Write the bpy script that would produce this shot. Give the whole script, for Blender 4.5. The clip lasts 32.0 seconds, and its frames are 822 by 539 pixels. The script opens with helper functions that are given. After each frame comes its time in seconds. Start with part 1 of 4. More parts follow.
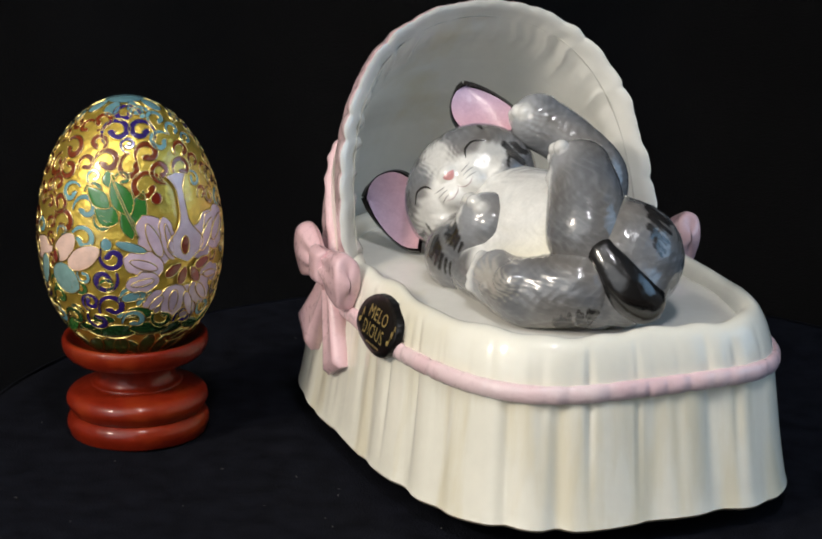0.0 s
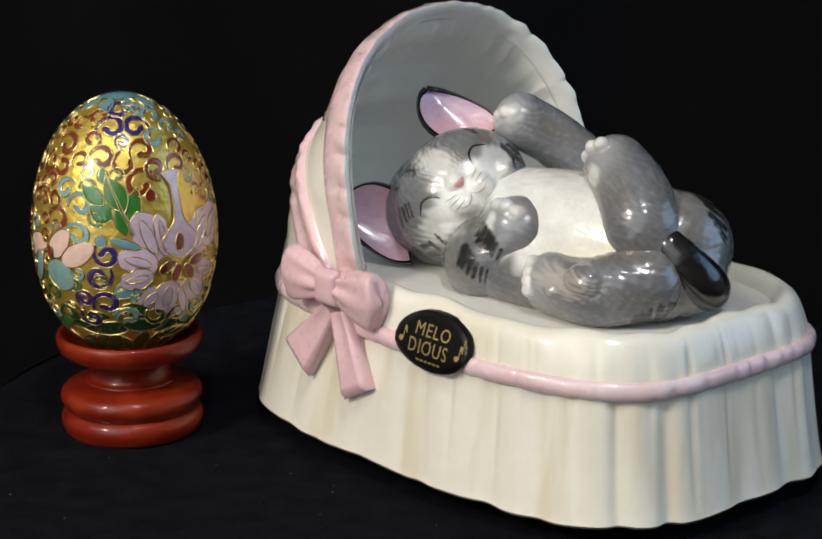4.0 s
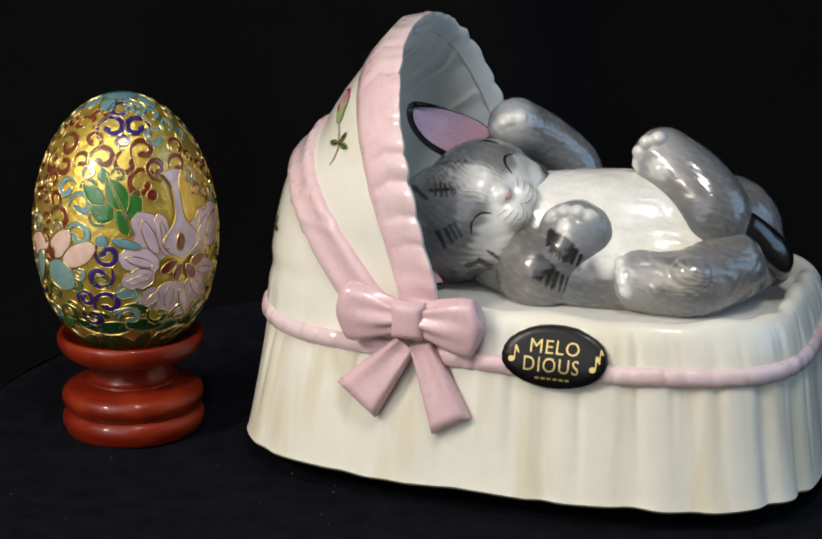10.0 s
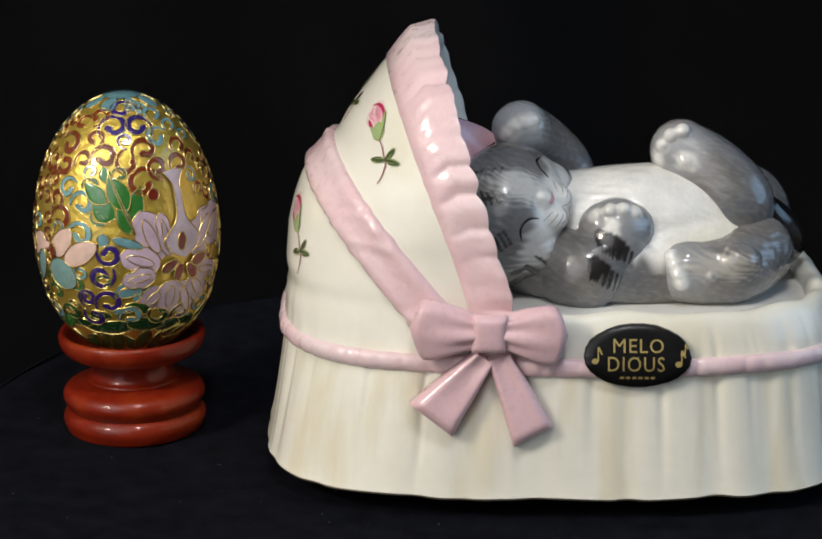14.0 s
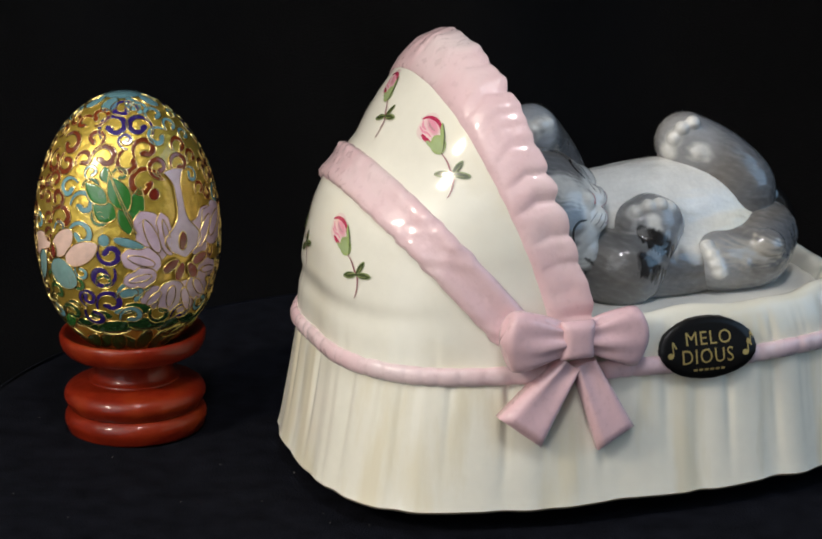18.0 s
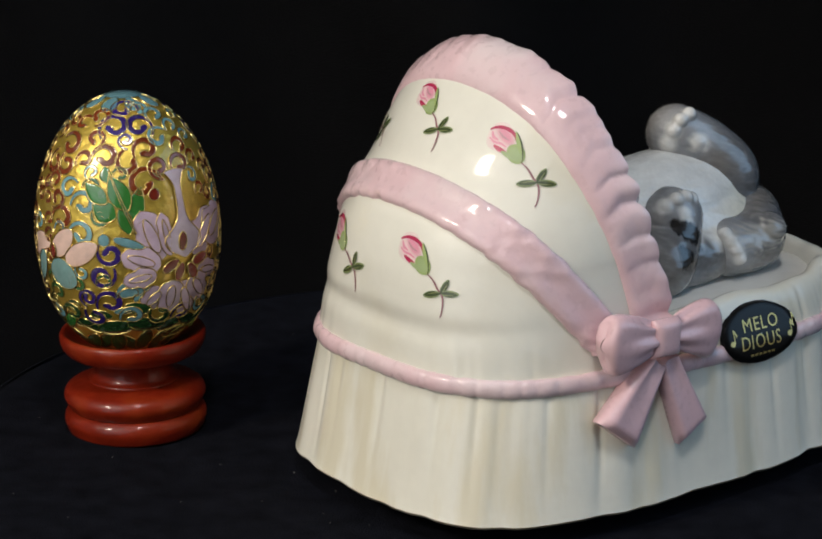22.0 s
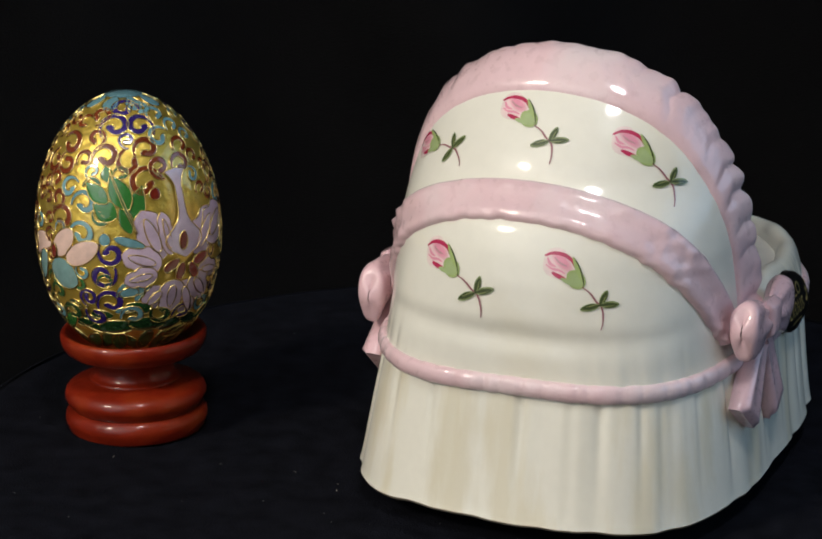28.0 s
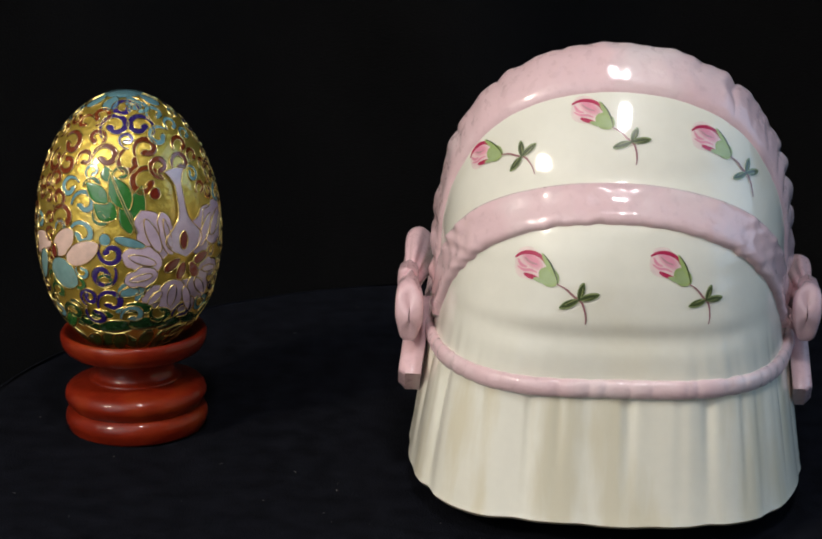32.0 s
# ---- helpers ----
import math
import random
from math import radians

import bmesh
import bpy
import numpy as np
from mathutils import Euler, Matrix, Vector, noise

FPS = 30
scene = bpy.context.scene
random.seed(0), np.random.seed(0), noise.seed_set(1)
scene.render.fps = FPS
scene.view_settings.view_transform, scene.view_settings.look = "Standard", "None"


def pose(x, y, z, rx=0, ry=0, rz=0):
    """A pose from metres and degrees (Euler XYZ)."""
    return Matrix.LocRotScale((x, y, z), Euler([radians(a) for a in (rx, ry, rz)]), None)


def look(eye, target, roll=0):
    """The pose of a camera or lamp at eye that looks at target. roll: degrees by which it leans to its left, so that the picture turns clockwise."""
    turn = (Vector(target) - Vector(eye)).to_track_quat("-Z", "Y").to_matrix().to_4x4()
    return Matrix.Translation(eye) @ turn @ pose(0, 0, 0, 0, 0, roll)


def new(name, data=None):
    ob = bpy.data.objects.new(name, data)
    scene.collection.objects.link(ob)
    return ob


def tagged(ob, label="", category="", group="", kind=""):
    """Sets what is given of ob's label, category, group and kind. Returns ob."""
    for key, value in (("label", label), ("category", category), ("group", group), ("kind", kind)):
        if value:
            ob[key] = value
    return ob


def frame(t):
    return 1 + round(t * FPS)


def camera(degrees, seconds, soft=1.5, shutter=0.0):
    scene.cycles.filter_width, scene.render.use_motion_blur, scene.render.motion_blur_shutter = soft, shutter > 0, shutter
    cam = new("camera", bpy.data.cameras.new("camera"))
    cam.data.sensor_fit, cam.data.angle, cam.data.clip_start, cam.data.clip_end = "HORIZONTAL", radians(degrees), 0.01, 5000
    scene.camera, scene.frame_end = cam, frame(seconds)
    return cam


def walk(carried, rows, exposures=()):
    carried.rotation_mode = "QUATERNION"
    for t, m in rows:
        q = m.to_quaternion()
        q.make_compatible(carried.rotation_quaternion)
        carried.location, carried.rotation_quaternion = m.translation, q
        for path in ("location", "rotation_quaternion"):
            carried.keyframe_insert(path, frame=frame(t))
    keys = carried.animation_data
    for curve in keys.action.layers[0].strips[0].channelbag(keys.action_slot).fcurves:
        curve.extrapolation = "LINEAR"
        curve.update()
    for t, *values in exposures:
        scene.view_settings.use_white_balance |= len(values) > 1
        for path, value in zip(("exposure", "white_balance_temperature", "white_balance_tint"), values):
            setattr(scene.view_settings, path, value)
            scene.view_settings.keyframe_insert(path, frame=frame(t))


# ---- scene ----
from mathutils.bvhtree import BVHTree

# ---- camera: on a tripod, with a slight settling at the start ----
EYE = (0.0, -0.65, 0.2405)
cam = camera(20.395, 32.0, soft=1.9)
walk(cam, [
    (0.0, pose(*EYE, 73.794, -0.850, 4.326)),
    (0.5, pose(*EYE, 73.802, -0.850, 4.326)),
    (1.0, pose(*EYE, 73.803, -0.863, 4.281)),
    (1.5, pose(*EYE, 73.774, -0.890, 4.189)),
    (2.0, pose(*EYE, 73.716, -0.889, 4.190)),
    (2.5, pose(*EYE, 73.714, -0.889, 4.190)),
    (3.5, pose(*EYE, 73.714, -0.889, 4.190)),
    (5.5, pose(*EYE, 73.715, -0.886, 4.200)),
    (7.0, pose(*EYE, 73.715, -0.885, 4.204)),
    (8.5, pose(*EYE, 73.713, -0.883, 4.210)),
    (9.5, pose(*EYE, 73.713, -0.882, 4.215)),
    (10.5, pose(*EYE, 73.711, -0.878, 4.227)),
    (12.0, pose(*EYE, 73.705, -0.874, 4.243)),
    (13.0, pose(*EYE, 73.696, -0.872, 4.250)),
    (14.5, pose(*EYE, 73.692, -0.872, 4.250)),
    (16.5, pose(*EYE, 73.690, -0.868, 4.262)),
    (18.0, pose(*EYE, 73.690, -0.866, 4.270)),
    (20.0, pose(*EYE, 73.690, -0.866, 4.270)),
    (22.5, pose(*EYE, 73.690, -0.866, 4.270)),
    (24.0, pose(*EYE, 73.686, -0.863, 4.281)),
    (25.5, pose(*EYE, 73.686, -0.861, 4.287)),
    (27.5, pose(*EYE, 73.680, -0.860, 4.289)),
    (29.0, pose(*EYE, 73.672, -0.860, 4.289)),
    (31.0, pose(*EYE, 73.672, -0.860, 4.289)),
    (32.0, pose(*EYE, 73.672, -0.859, 4.293)),
], exposures=[(0.0, 0.02), (6.0, -0.03), (13.0, -0.04), (19.0, -0.15), (25.0, -0.28), (32.0, -0.27)])

# ---- world and lights ----
world = bpy.data.worlds.new("world")
scene.world = world
world.use_nodes = True
world.node_tree.nodes["Background"].inputs[0].default_value = (0.5, 0.55, 0.65, 1)
world.node_tree.nodes["Background"].inputs[1].default_value = 0.02


def area(name, eye, target, size, watts, colour, size_y=None):
    lamp = bpy.data.lights.new(name, "AREA")
    lamp.shape = "RECTANGLE" if size_y else "DISK"
    lamp.size = size
    lamp.size_y = size_y or size
    lamp.energy, lamp.color = watts, colour
    ob = new(name, lamp)
    ob.matrix_world = look(eye, target)
    return ob


area("desk_lamp_light", (-0.70, -0.64, 0.64), (-0.02, 0, 0.08), 0.17, 5.3, (1.0, 0.90, 0.76))
area("ceiling_light", (0.10, -0.82, 1.52), (0, 0, 0), 0.20, 8.8, (0.96, 0.96, 1.0))
area("window_light", (1.95, -0.12, 0.85), (0, 0, 0.08), 1.5, 13.0, (0.38, 0.66, 1.0), 1.4)
# broad fill panel added behind the camera, standing for no real opening
area("south_fill_light", (-0.5, -2.36, 0.75), (-0.05, 0, 0.4), 3.4, 31.0, (0.89, 0.94, 1.0), 2.4)
# added lamp turned to the wall and ceiling, for soft bounced fill
area("bounce_fill_light", (-1.1, -1.2, 1.1), (-1.5, -1.8, 2.0), 0.5, 42.0, (0.95, 0.98, 1.0))

# ---- materials ----
K = 0.65          # one drawing unit in metres


def nodes_of(name):
    m = bpy.data.materials.new(name)
    m.use_nodes = True
    n, l = m.node_tree.nodes, m.node_tree.links
    return m, n, l, n["Principled BSDF"]


def surface(name, colour, rough=0.5, metal=0.0, vary=0.08, scale=60.0, bump=0.0, bump_scale=400.0, coat=0.0,
            attr=False, spec=0.5, stretch=None, streaky=False, stain=None, stain_at=0.62, stain_scale=18.0, per_object=0.0):
    """A material with colour variation at two scales, optional stains and relief."""
    m, n, l, p = nodes_of(name)
    co = n.new("ShaderNodeTexCoord")
    big = n.new("ShaderNodeTexNoise")
    big.inputs["Scale"].default_value, big.inputs["Detail"].default_value = scale, 4
    l.new(co.outputs["Object"], big.inputs["Vector"])
    fine = n.new("ShaderNodeTexNoise")
    fine.inputs["Scale"].default_value, fine.inputs["Detail"].default_value = scale * 9, 3
    l.new(co.outputs["Object"], fine.inputs["Vector"])
    add = n.new("ShaderNodeMath")
    add.operation = "MULTIPLY_ADD"
    add.inputs[1].default_value = 0.35
    l.new(fine.outputs["Fac"], add.inputs[0])
    l.new(big.outputs["Fac"], add.inputs[2])
    rng_ = n.new("ShaderNodeMapRange")
    rng_.inputs[1].default_value, rng_.inputs[2].default_value = 0.4, 0.95
    rng_.inputs[3].default_value, rng_.inputs[4].default_value = 1 - vary, 1 + vary
    l.new(add.outputs[0], rng_.inputs[0])
    value = rng_.outputs[0]
    if per_object:
        info = n.new("ShaderNodeObjectInfo")
        pm = n.new("ShaderNodeMapRange")
        pm.inputs[3].default_value, pm.inputs[4].default_value = 1 - per_object, 1 + per_object
        l.new(info.outputs["Random"], pm.inputs[0])
        mu = n.new("ShaderNodeMath")
        mu.operation = "MULTIPLY"
        l.new(pm.outputs[0], mu.inputs[0])
        l.new(value, mu.inputs[1])
        value = mu.outputs[0]
    mul = n.new("ShaderNodeVectorMath")
    mul.operation = "SCALE"
    if attr:
        at = n.new("ShaderNodeVertexColor")
        at.layer_name = "paint"
        l.new(at.outputs["Color"], mul.inputs[0])
    else:
        mul.inputs[0].default_value = colour
    l.new(value, mul.inputs["Scale"])
    out = mul.outputs[0]
    if stain:
        sn = n.new("ShaderNodeTexNoise")
        sn.inputs["Scale"].default_value, sn.inputs["Detail"].default_value = stain_scale, 6
        if streaky:
            sm = n.new("ShaderNodeMapping")
            sm.inputs["Scale"].default_value = (1, 1, 0.12)
            l.new(co.outputs["Object"], sm.inputs["Vector"])
            l.new(sm.outputs[0], sn.inputs["Vector"])
        else:
            l.new(co.outputs["Object"], sn.inputs["Vector"])
        sr = n.new("ShaderNodeMapRange")
        sr.inputs[1].default_value, sr.inputs[2].default_value = stain_at, stain_at + 0.16
        l.new(sn.outputs["Fac"], sr.inputs[0])
        mx = n.new("ShaderNodeMix")
        mx.data_type = "RGBA"
        l.new(sr.outputs[0], mx.inputs[0])
        l.new(out, mx.inputs[6])
        mx.inputs[7].default_value = (*stain, 1)
        out = mx.outputs[2]
    l.new(out, p.inputs["Base Color"])
    rr = n.new("ShaderNodeMapRange")
    rr.inputs[3].default_value, rr.inputs[4].default_value = rough * 0.8, rough * 1.25
    l.new(fine.outputs["Fac"], rr.inputs[0])
    l.new(rr.outputs[0], p.inputs["Roughness"])
    p.inputs["Metallic"].default_value = metal
    p.inputs["Specular IOR Level"].default_value = spec
    p.inputs["Coat Weight"].default_value = coat
    p.inputs["Coat Roughness"].default_value = 0.055
    if bump:
        bn = n.new("ShaderNodeTexNoise")
        bn.inputs["Scale"].default_value, bn.inputs["Detail"].default_value = bump_scale, 4
        if stretch:
            mp = n.new("ShaderNodeMapping")
            mp.inputs["Scale"].default_value, mp.inputs["Rotation"].default_value = stretch, (0.4, 0.5, 0.3)
            l.new(co.outputs["Object"], mp.inputs["Vector"])
            l.new(mp.outputs[0], bn.inputs["Vector"])
        else:
            l.new(co.outputs["Object"], bn.inputs["Vector"])
        bu = n.new("ShaderNodeBump")
        bu.inputs["Strength"].default_value, bu.inputs["Distance"].default_value = bump, 0.001
        l.new(bn.outputs["Fac"], bu.inputs["Height"])
        l.new(bu.outputs[0], p.inputs["Normal"])
    return m


white_glaze = surface("white_glaze", (0.82, 0.79, 0.685), 0.32, vary=0.05, scale=30, bump=0.45, bump_scale=52, coat=0.7, spec=0.3,
                      stain=(0.77, 0.71, 0.55), stain_at=0.54)
skirt_glaze = surface("skirt_glaze", (0.83, 0.795, 0.68), 0.34, vary=0.06, scale=30, bump=0.5, bump_scale=48, coat=0.6, spec=0.3,
                      stain=(0.76, 0.70, 0.54), stain_at=0.48, stain_scale=110, streaky=True)
inner_glaze = surface("inner_glaze", (0.82, 0.80, 0.735), 0.22, vary=0.06, scale=30, bump=0.14, bump_scale=80, coat=0.5,
                      stain=(0.74, 0.67, 0.48), stain_at=0.60, stain_scale=26)
pink_glaze = surface("pink_glaze", (0.79, 0.555, 0.575), 0.28, vary=0.06, scale=40, bump=1.0, bump_scale=95, coat=0.7, spec=0.3,
                     stain=(0.82, 0.67, 0.67), stain_at=0.50, stain_scale=22)
bare_clay = surface("bare_clay", (0.50, 0.41, 0.27), 0.7, vary=0.2, scale=120, bump=0.2, bump_scale=600)
bow_glaze = surface("bow_glaze", (0.74, 0.49, 0.515), 0.28, vary=0.08, scale=70, bump=0.20, bump_scale=130, coat=0.7, spec=0.3,
                    stain=(0.78, 0.55, 0.54), stain_at=0.6, stain_scale=50)
cat_glaze = surface("cat_glaze", (0.3, 0.3, 0.3), 0.24, vary=0.15, scale=110, bump=0.55, bump_scale=260, coat=0.7, attr=True, stretch=(0.30, 1.0, 1.0))
motif_paint = surface("motif_paint", (0.5, 0.5, 0.5), 0.2, vary=0.10, scale=300, coat=0.5, attr=True)
black_label = surface("black_label", (0.006, 0.0055, 0.0055), 0.30, vary=0.2, scale=90, bump=0.05, spec=0.25)
gold_print = surface("gold_print", (0.62, 0.47, 0.17), 0.32, metal=0.6, vary=0.12, scale=200)
gold = surface("gold", (0.74, 0.53, 0.09), 0.38, metal=0.80, vary=0.18, scale=120, bump=0.55, bump_scale=420, coat=1.0,
               stain=(0.46, 0.28, 0.04), stain_at=0.60, stain_scale=90)
wire = surface("wire", (0.82, 0.62, 0.22), 0.25, metal=1.0, vary=0.10, scale=200)
red_wood = surface("red_wood", (0.185, 0.0135, 0.0035), 0.36, vary=0.32, scale=60, bump=0.30, bump_scale=260, coat=0.40, spec=0.22,
                   stain=(0.245, 0.030, 0.006), stain_at=0.52, stain_scale=60)
black_cloth = surface("black_cloth", (0.0053, 0.0057, 0.0085), 0.95, vary=0.55, scale=140, bump=0.5, bump_scale=1400, spec=0.05)
drape_cloth = surface("drape_cloth", (0.0035, 0.0035, 0.0039), 0.95, vary=0.3, scale=12, bump=0.4, bump_scale=900, spec=0.1)
wall_paint = surface("wall_paint", (0.42, 0.40, 0.37), 0.8, vary=0.05, scale=3, bump=0.1, bump_scale=60)
floor_wood = surface("floor_wood", (0.16, 0.10, 0.06), 0.5, vary=0.2, scale=5, bump=0.1, bump_scale=40)
dark_base = surface("dark_base", (0.012, 0.012, 0.013), 0.6, vary=0.2, scale=60)


# ---- mesh helpers ----
def mesh_of(name, verts, faces, material, paint=None, smooth=True):
    me = bpy.data.meshes.new(name)
    me.from_pydata([tuple(map(float, v)) for v in verts], [], [tuple(map(int, q)) for q in faces])
    for m in material if isinstance(material, (list, tuple)) else [material]:
        me.materials.append(m)
    if smooth:
        me.polygons.foreach_set("use_smooth", [True] * len(me.polygons))
    if paint is not None:
        layer = me.color_attributes.new("paint", "FLOAT_COLOR", "POINT")
        layer.data.foreach_set("color", np.hstack([paint, np.ones((len(paint), 1))]).astype(np.float32).ravel())
    me.update()
    return me


def part(name, bm, material, parent, label=""):
    """One mesh object under a thing or a part; bm is a mesh, or a pair of vertices and faces."""
    me = bm if isinstance(bm, bpy.types.Mesh) else mesh_of(name, bm[0], bm[1], material)
    ob = new(name, me)
    ob.parent = parent
    return tagged(ob, label)


def grid(P, close_u=False, close_v=False):
    """Vertices and faces of a grid of points (rows, columns, 3)."""
    nu, nv = P.shape[:2]
    iu = np.arange(nu if close_u else nu - 1)
    iv = np.arange(nv if close_v else nv - 1)
    a, b = np.meshgrid(iu, iv, indexing="ij")
    a, b = a.ravel(), b.ravel()
    a2, b2 = (a + 1) % nu, (b + 1) % nv
    return P.reshape(-1, 3), np.stack([a * nv + b, a * nv + b2, a2 * nv + b2, a2 * nv + b], 1).tolist()


def merge(*pieces):
    verts, faces, base = [], [], 0
    for v, f in pieces:
        verts.append(np.asarray(v))
        faces += [[i + base for i in q] for q in f]
        base += len(v)
    return np.vstack(verts), faces


def normals(P):
    du, dv = np.gradient(P, axis=0), np.gradient(P, axis=1)
    n = np.cross(du, dv)
    return n / np.maximum(np.linalg.norm(n, axis=2, keepdims=True), 1e-12)


def lathe(profile, segments=72):
    r, z = np.array(profile).T
    a = np.linspace(0, 2 * np.pi, segments, endpoint=False)
    P = np.stack([np.outer(r, np.cos(a)), np.outer(r, np.sin(a)), np.outer(z, np.ones(segments))], 2)
    return grid(P, close_v=True)


def smooth_curve(points, count):
    """A Catmull-Rom line through points, evenly sampled."""
    p = np.array(points, float)
    p = np.vstack([2 * p[0] - p[1], p, 2 * p[-1] - p[-2]])
    out = []
    for i in range(1, len(p) - 2):
        t = np.linspace(0, 1, 24, endpoint=False)[:, None]
        out.append(0.5 * (2 * p[i] + (p[i + 1] - p[i - 1]) * t + (2 * p[i - 1] - 5 * p[i] + 4 * p[i + 1] - p[i + 2]) * t ** 2
                          + (3 * p[i] - p[i - 1] - 3 * p[i + 1] + p[i + 2]) * t ** 3))
    out = np.vstack(out + [p[-2:-1]])
    d = np.concatenate([[0], np.cumsum(np.linalg.norm(np.diff(out, axis=0), axis=1))])
    s = np.linspace(0, d[-1], count)
    return np.stack([np.interp(s, d, out[:, k]) for k in range(out.shape[1])], 1)


# ---- the room, plain, and the black drape behind ----
def slab(name, lo, hi, material, kind="structure"):
    (x0, y0, z0), (x1, y1, z1) = lo, hi
    v = [(x, y, z) for x in (x0, x1) for y in (y0, y1) for z in (z0, z1)]
    f = [(0, 1, 3, 2), (4, 6, 7, 5), (0, 4, 5, 1), (2, 3, 7, 6), (0, 2, 6, 4), (1, 5, 7, 3)]
    return tagged(new(name, mesh_of(name, v, f, material, smooth=False)), kind=kind)


slab("floor", (-2.2, -2.4, -0.80), (2.2, 1.6, -0.75), floor_wood)
slab("ceiling", (-2.2, -2.4, 2.0), (2.2, 1.6, 2.05), wall_paint)
slab("wall_north", (-2.2, 1.6, -0.80), (2.2, 1.7, 2.05), wall_paint)
slab("wall_south", (-2.2, -2.5, -0.80), (2.2, -2.4, 2.05), wall_paint)
slab("wall_west", (-2.3, -2.5, -0.80), (-2.2, 1.7, 2.05), wall_paint)
slab("wall_east", (2.2, -2.5, -0.80), (2.3, 1.7, 2.05), wall_paint)


def drape():
    x = np.linspace(-1.5, 1.5, 160)
    z = np.linspace(-0.75, 1.5, 60)
    X, Z = np.meshgrid(x, z)
    Y = 0.62 + 0.02 * np.sin(X * 17 + 1.5 * np.sin(X * 5)) + 0.012 * np.sin(X * 31 + Z * 2)
    front = np.stack([X, Y, Z], 2)
    back = front + (0, 0.004, 0)
    v, f = merge(grid(front), grid(back[:, ::-1]))
    ob = new("backdrop", mesh_of("backdrop", v, f, drape_cloth))
    return tagged(ob, kind="structure")


drape()


def round_table():
    """A round pedestal under one black cloth, whose edge falls in soft folds."""
    thing = tagged(new("round_table"), "small round table covered with a plain black cloth", "table")
    a = np.linspace(0, 2 * np.pi, 240, endpoint=False)
    rows = []
    rim = 0.1700
    for r in np.linspace(0.0005, rim - 0.003, 60):
        rows.append((r, 0.0, 0.0))
    for k in np.linspace(0, np.pi / 2, 8):
        rows.append((rim - 0.003 + 0.003 * math.sin(k), -0.003 * (1 - math.cos(k)), 0.0))
    for k in np.linspace(0.03, 1, 26):
        rows.append((rim + 0.02 * k, -0.003 - 0.30 * k, k))
    P = []
    for r, z, fold in rows:
        w = r + fold * (0.012 * np.sin(a * 14 + 0.7 * np.sin(a * 3)) + 0.006 * np.sin(a * 23))
        lump = 0.0 if fold else 0.00025 * np.sin(r * 210 + 3 * np.sin(a * 2)) * min(1, r * 9)
        P.append(np.stack([w * np.cos(a) - 0.0127, w * np.sin(a) - 0.0100, np.full_like(a, z) + lump - 0.0003], 1))
    part("tablecloth", grid(np.array(P), close_v=True), black_cloth, thing, "black woven cotton cloth")
    part("table_leg", lathe([(0.0, -0.75), (0.14, -0.75), (0.14, -0.73), (0.03, -0.70), (0.03, -0.04), (0.15, -0.03), (0.15, -0.008), (0, -0.008)]),
         dark_base, thing)
    return thing


round_table()


# ---- the egg and its stand ----
EGG_X, EGG_Y = -0.1967 * K, -0.0093 * K
LEAN = pose(EGG_X, EGG_Y, 0.0, 0, -1.3, 0)          # the cloth under the stand is not quite level


EGG_MID, EGG_UP, EGG_DOWN = 0.0965, 0.0635, 0.0585


def egg_radius(z):
    """The radius at height z over the table, drawing units."""
    t = (z - EGG_MID) / np.where(z > EGG_MID, EGG_UP, EGG_DOWN)
    return 0.0418 * np.sqrt(np.maximum(0, 1 - t ** 2))


def egg_stand():
    thing = tagged(new("egg_stand"), "turned red-lacquered wooden egg stand with stacked rings", "egg stand")
    thing.matrix_world = LEAN

    def ring(name, points, count=40):
        c = smooth_curve(points, count) * K * np.array((1.038, 1.0))
        part(name, lathe(c.tolist(), 96), red_wood, thing)
    ring("foot_ring", [(0.0, -0.0006), (0.0280, -0.0006), (0.0302, 0.0012), (0.0316, 0.0042), (0.0312, 0.0078), (0.0290, 0.0104), (0.026, 0.0110), (0.0, 0.0110)])
    ring("middle_ring", [(0.0, 0.0102), (0.0262, 0.0104), (0.0292, 0.0118), (0.0314, 0.0152), (0.0309, 0.0188), (0.0282, 0.0212), (0.0225, 0.0228), (0.0190, 0.0236), (0.0, 0.0238)])
    ring("neck", [(0.0, 0.0222), (0.0200, 0.0230), (0.0180, 0.0252), (0.0172, 0.0290), (0.0178, 0.0336), (0.0212, 0.0362), (0.0, 0.0366)])
    ring("cup", [(0.0, 0.0350), (0.019, 0.0354), (0.0270, 0.0360), (0.0302, 0.0378), (0.0320, 0.0412), (0.0324, 0.0444), (0.0319, 0.0464), (0.0304, 0.0468), (0.0286, 0.0452), (0.022, 0.0405), (0.012, 0.0362), (0.0, 0.0350)])
    return thing


egg_stand()


def egg():
    thing = tagged(new("cloisonne_egg"), "gilt cloisonne enamel egg with scrolls and lilac lotus flowers", "ornamental egg")
    thing.matrix_world = LEAN @ Matrix.Translation((0, 0, -0.0028 * K))
    k = np.linspace(-np.pi / 2, np.pi / 2, 80)
    z = EGG_MID + np.where(k > 0, EGG_UP, EGG_DOWN) * np.sin(k)
    prof = np.stack([np.maximum(egg_radius(z), 0), z], 1) * K
    part("shell", lathe(prof.tolist(), 128), gold, thing, "hammered gilt ground")
    return thing


the_egg = egg()


# ---- the music box ----
SHIFT = np.array([-0.003, -0.019, 0.010])


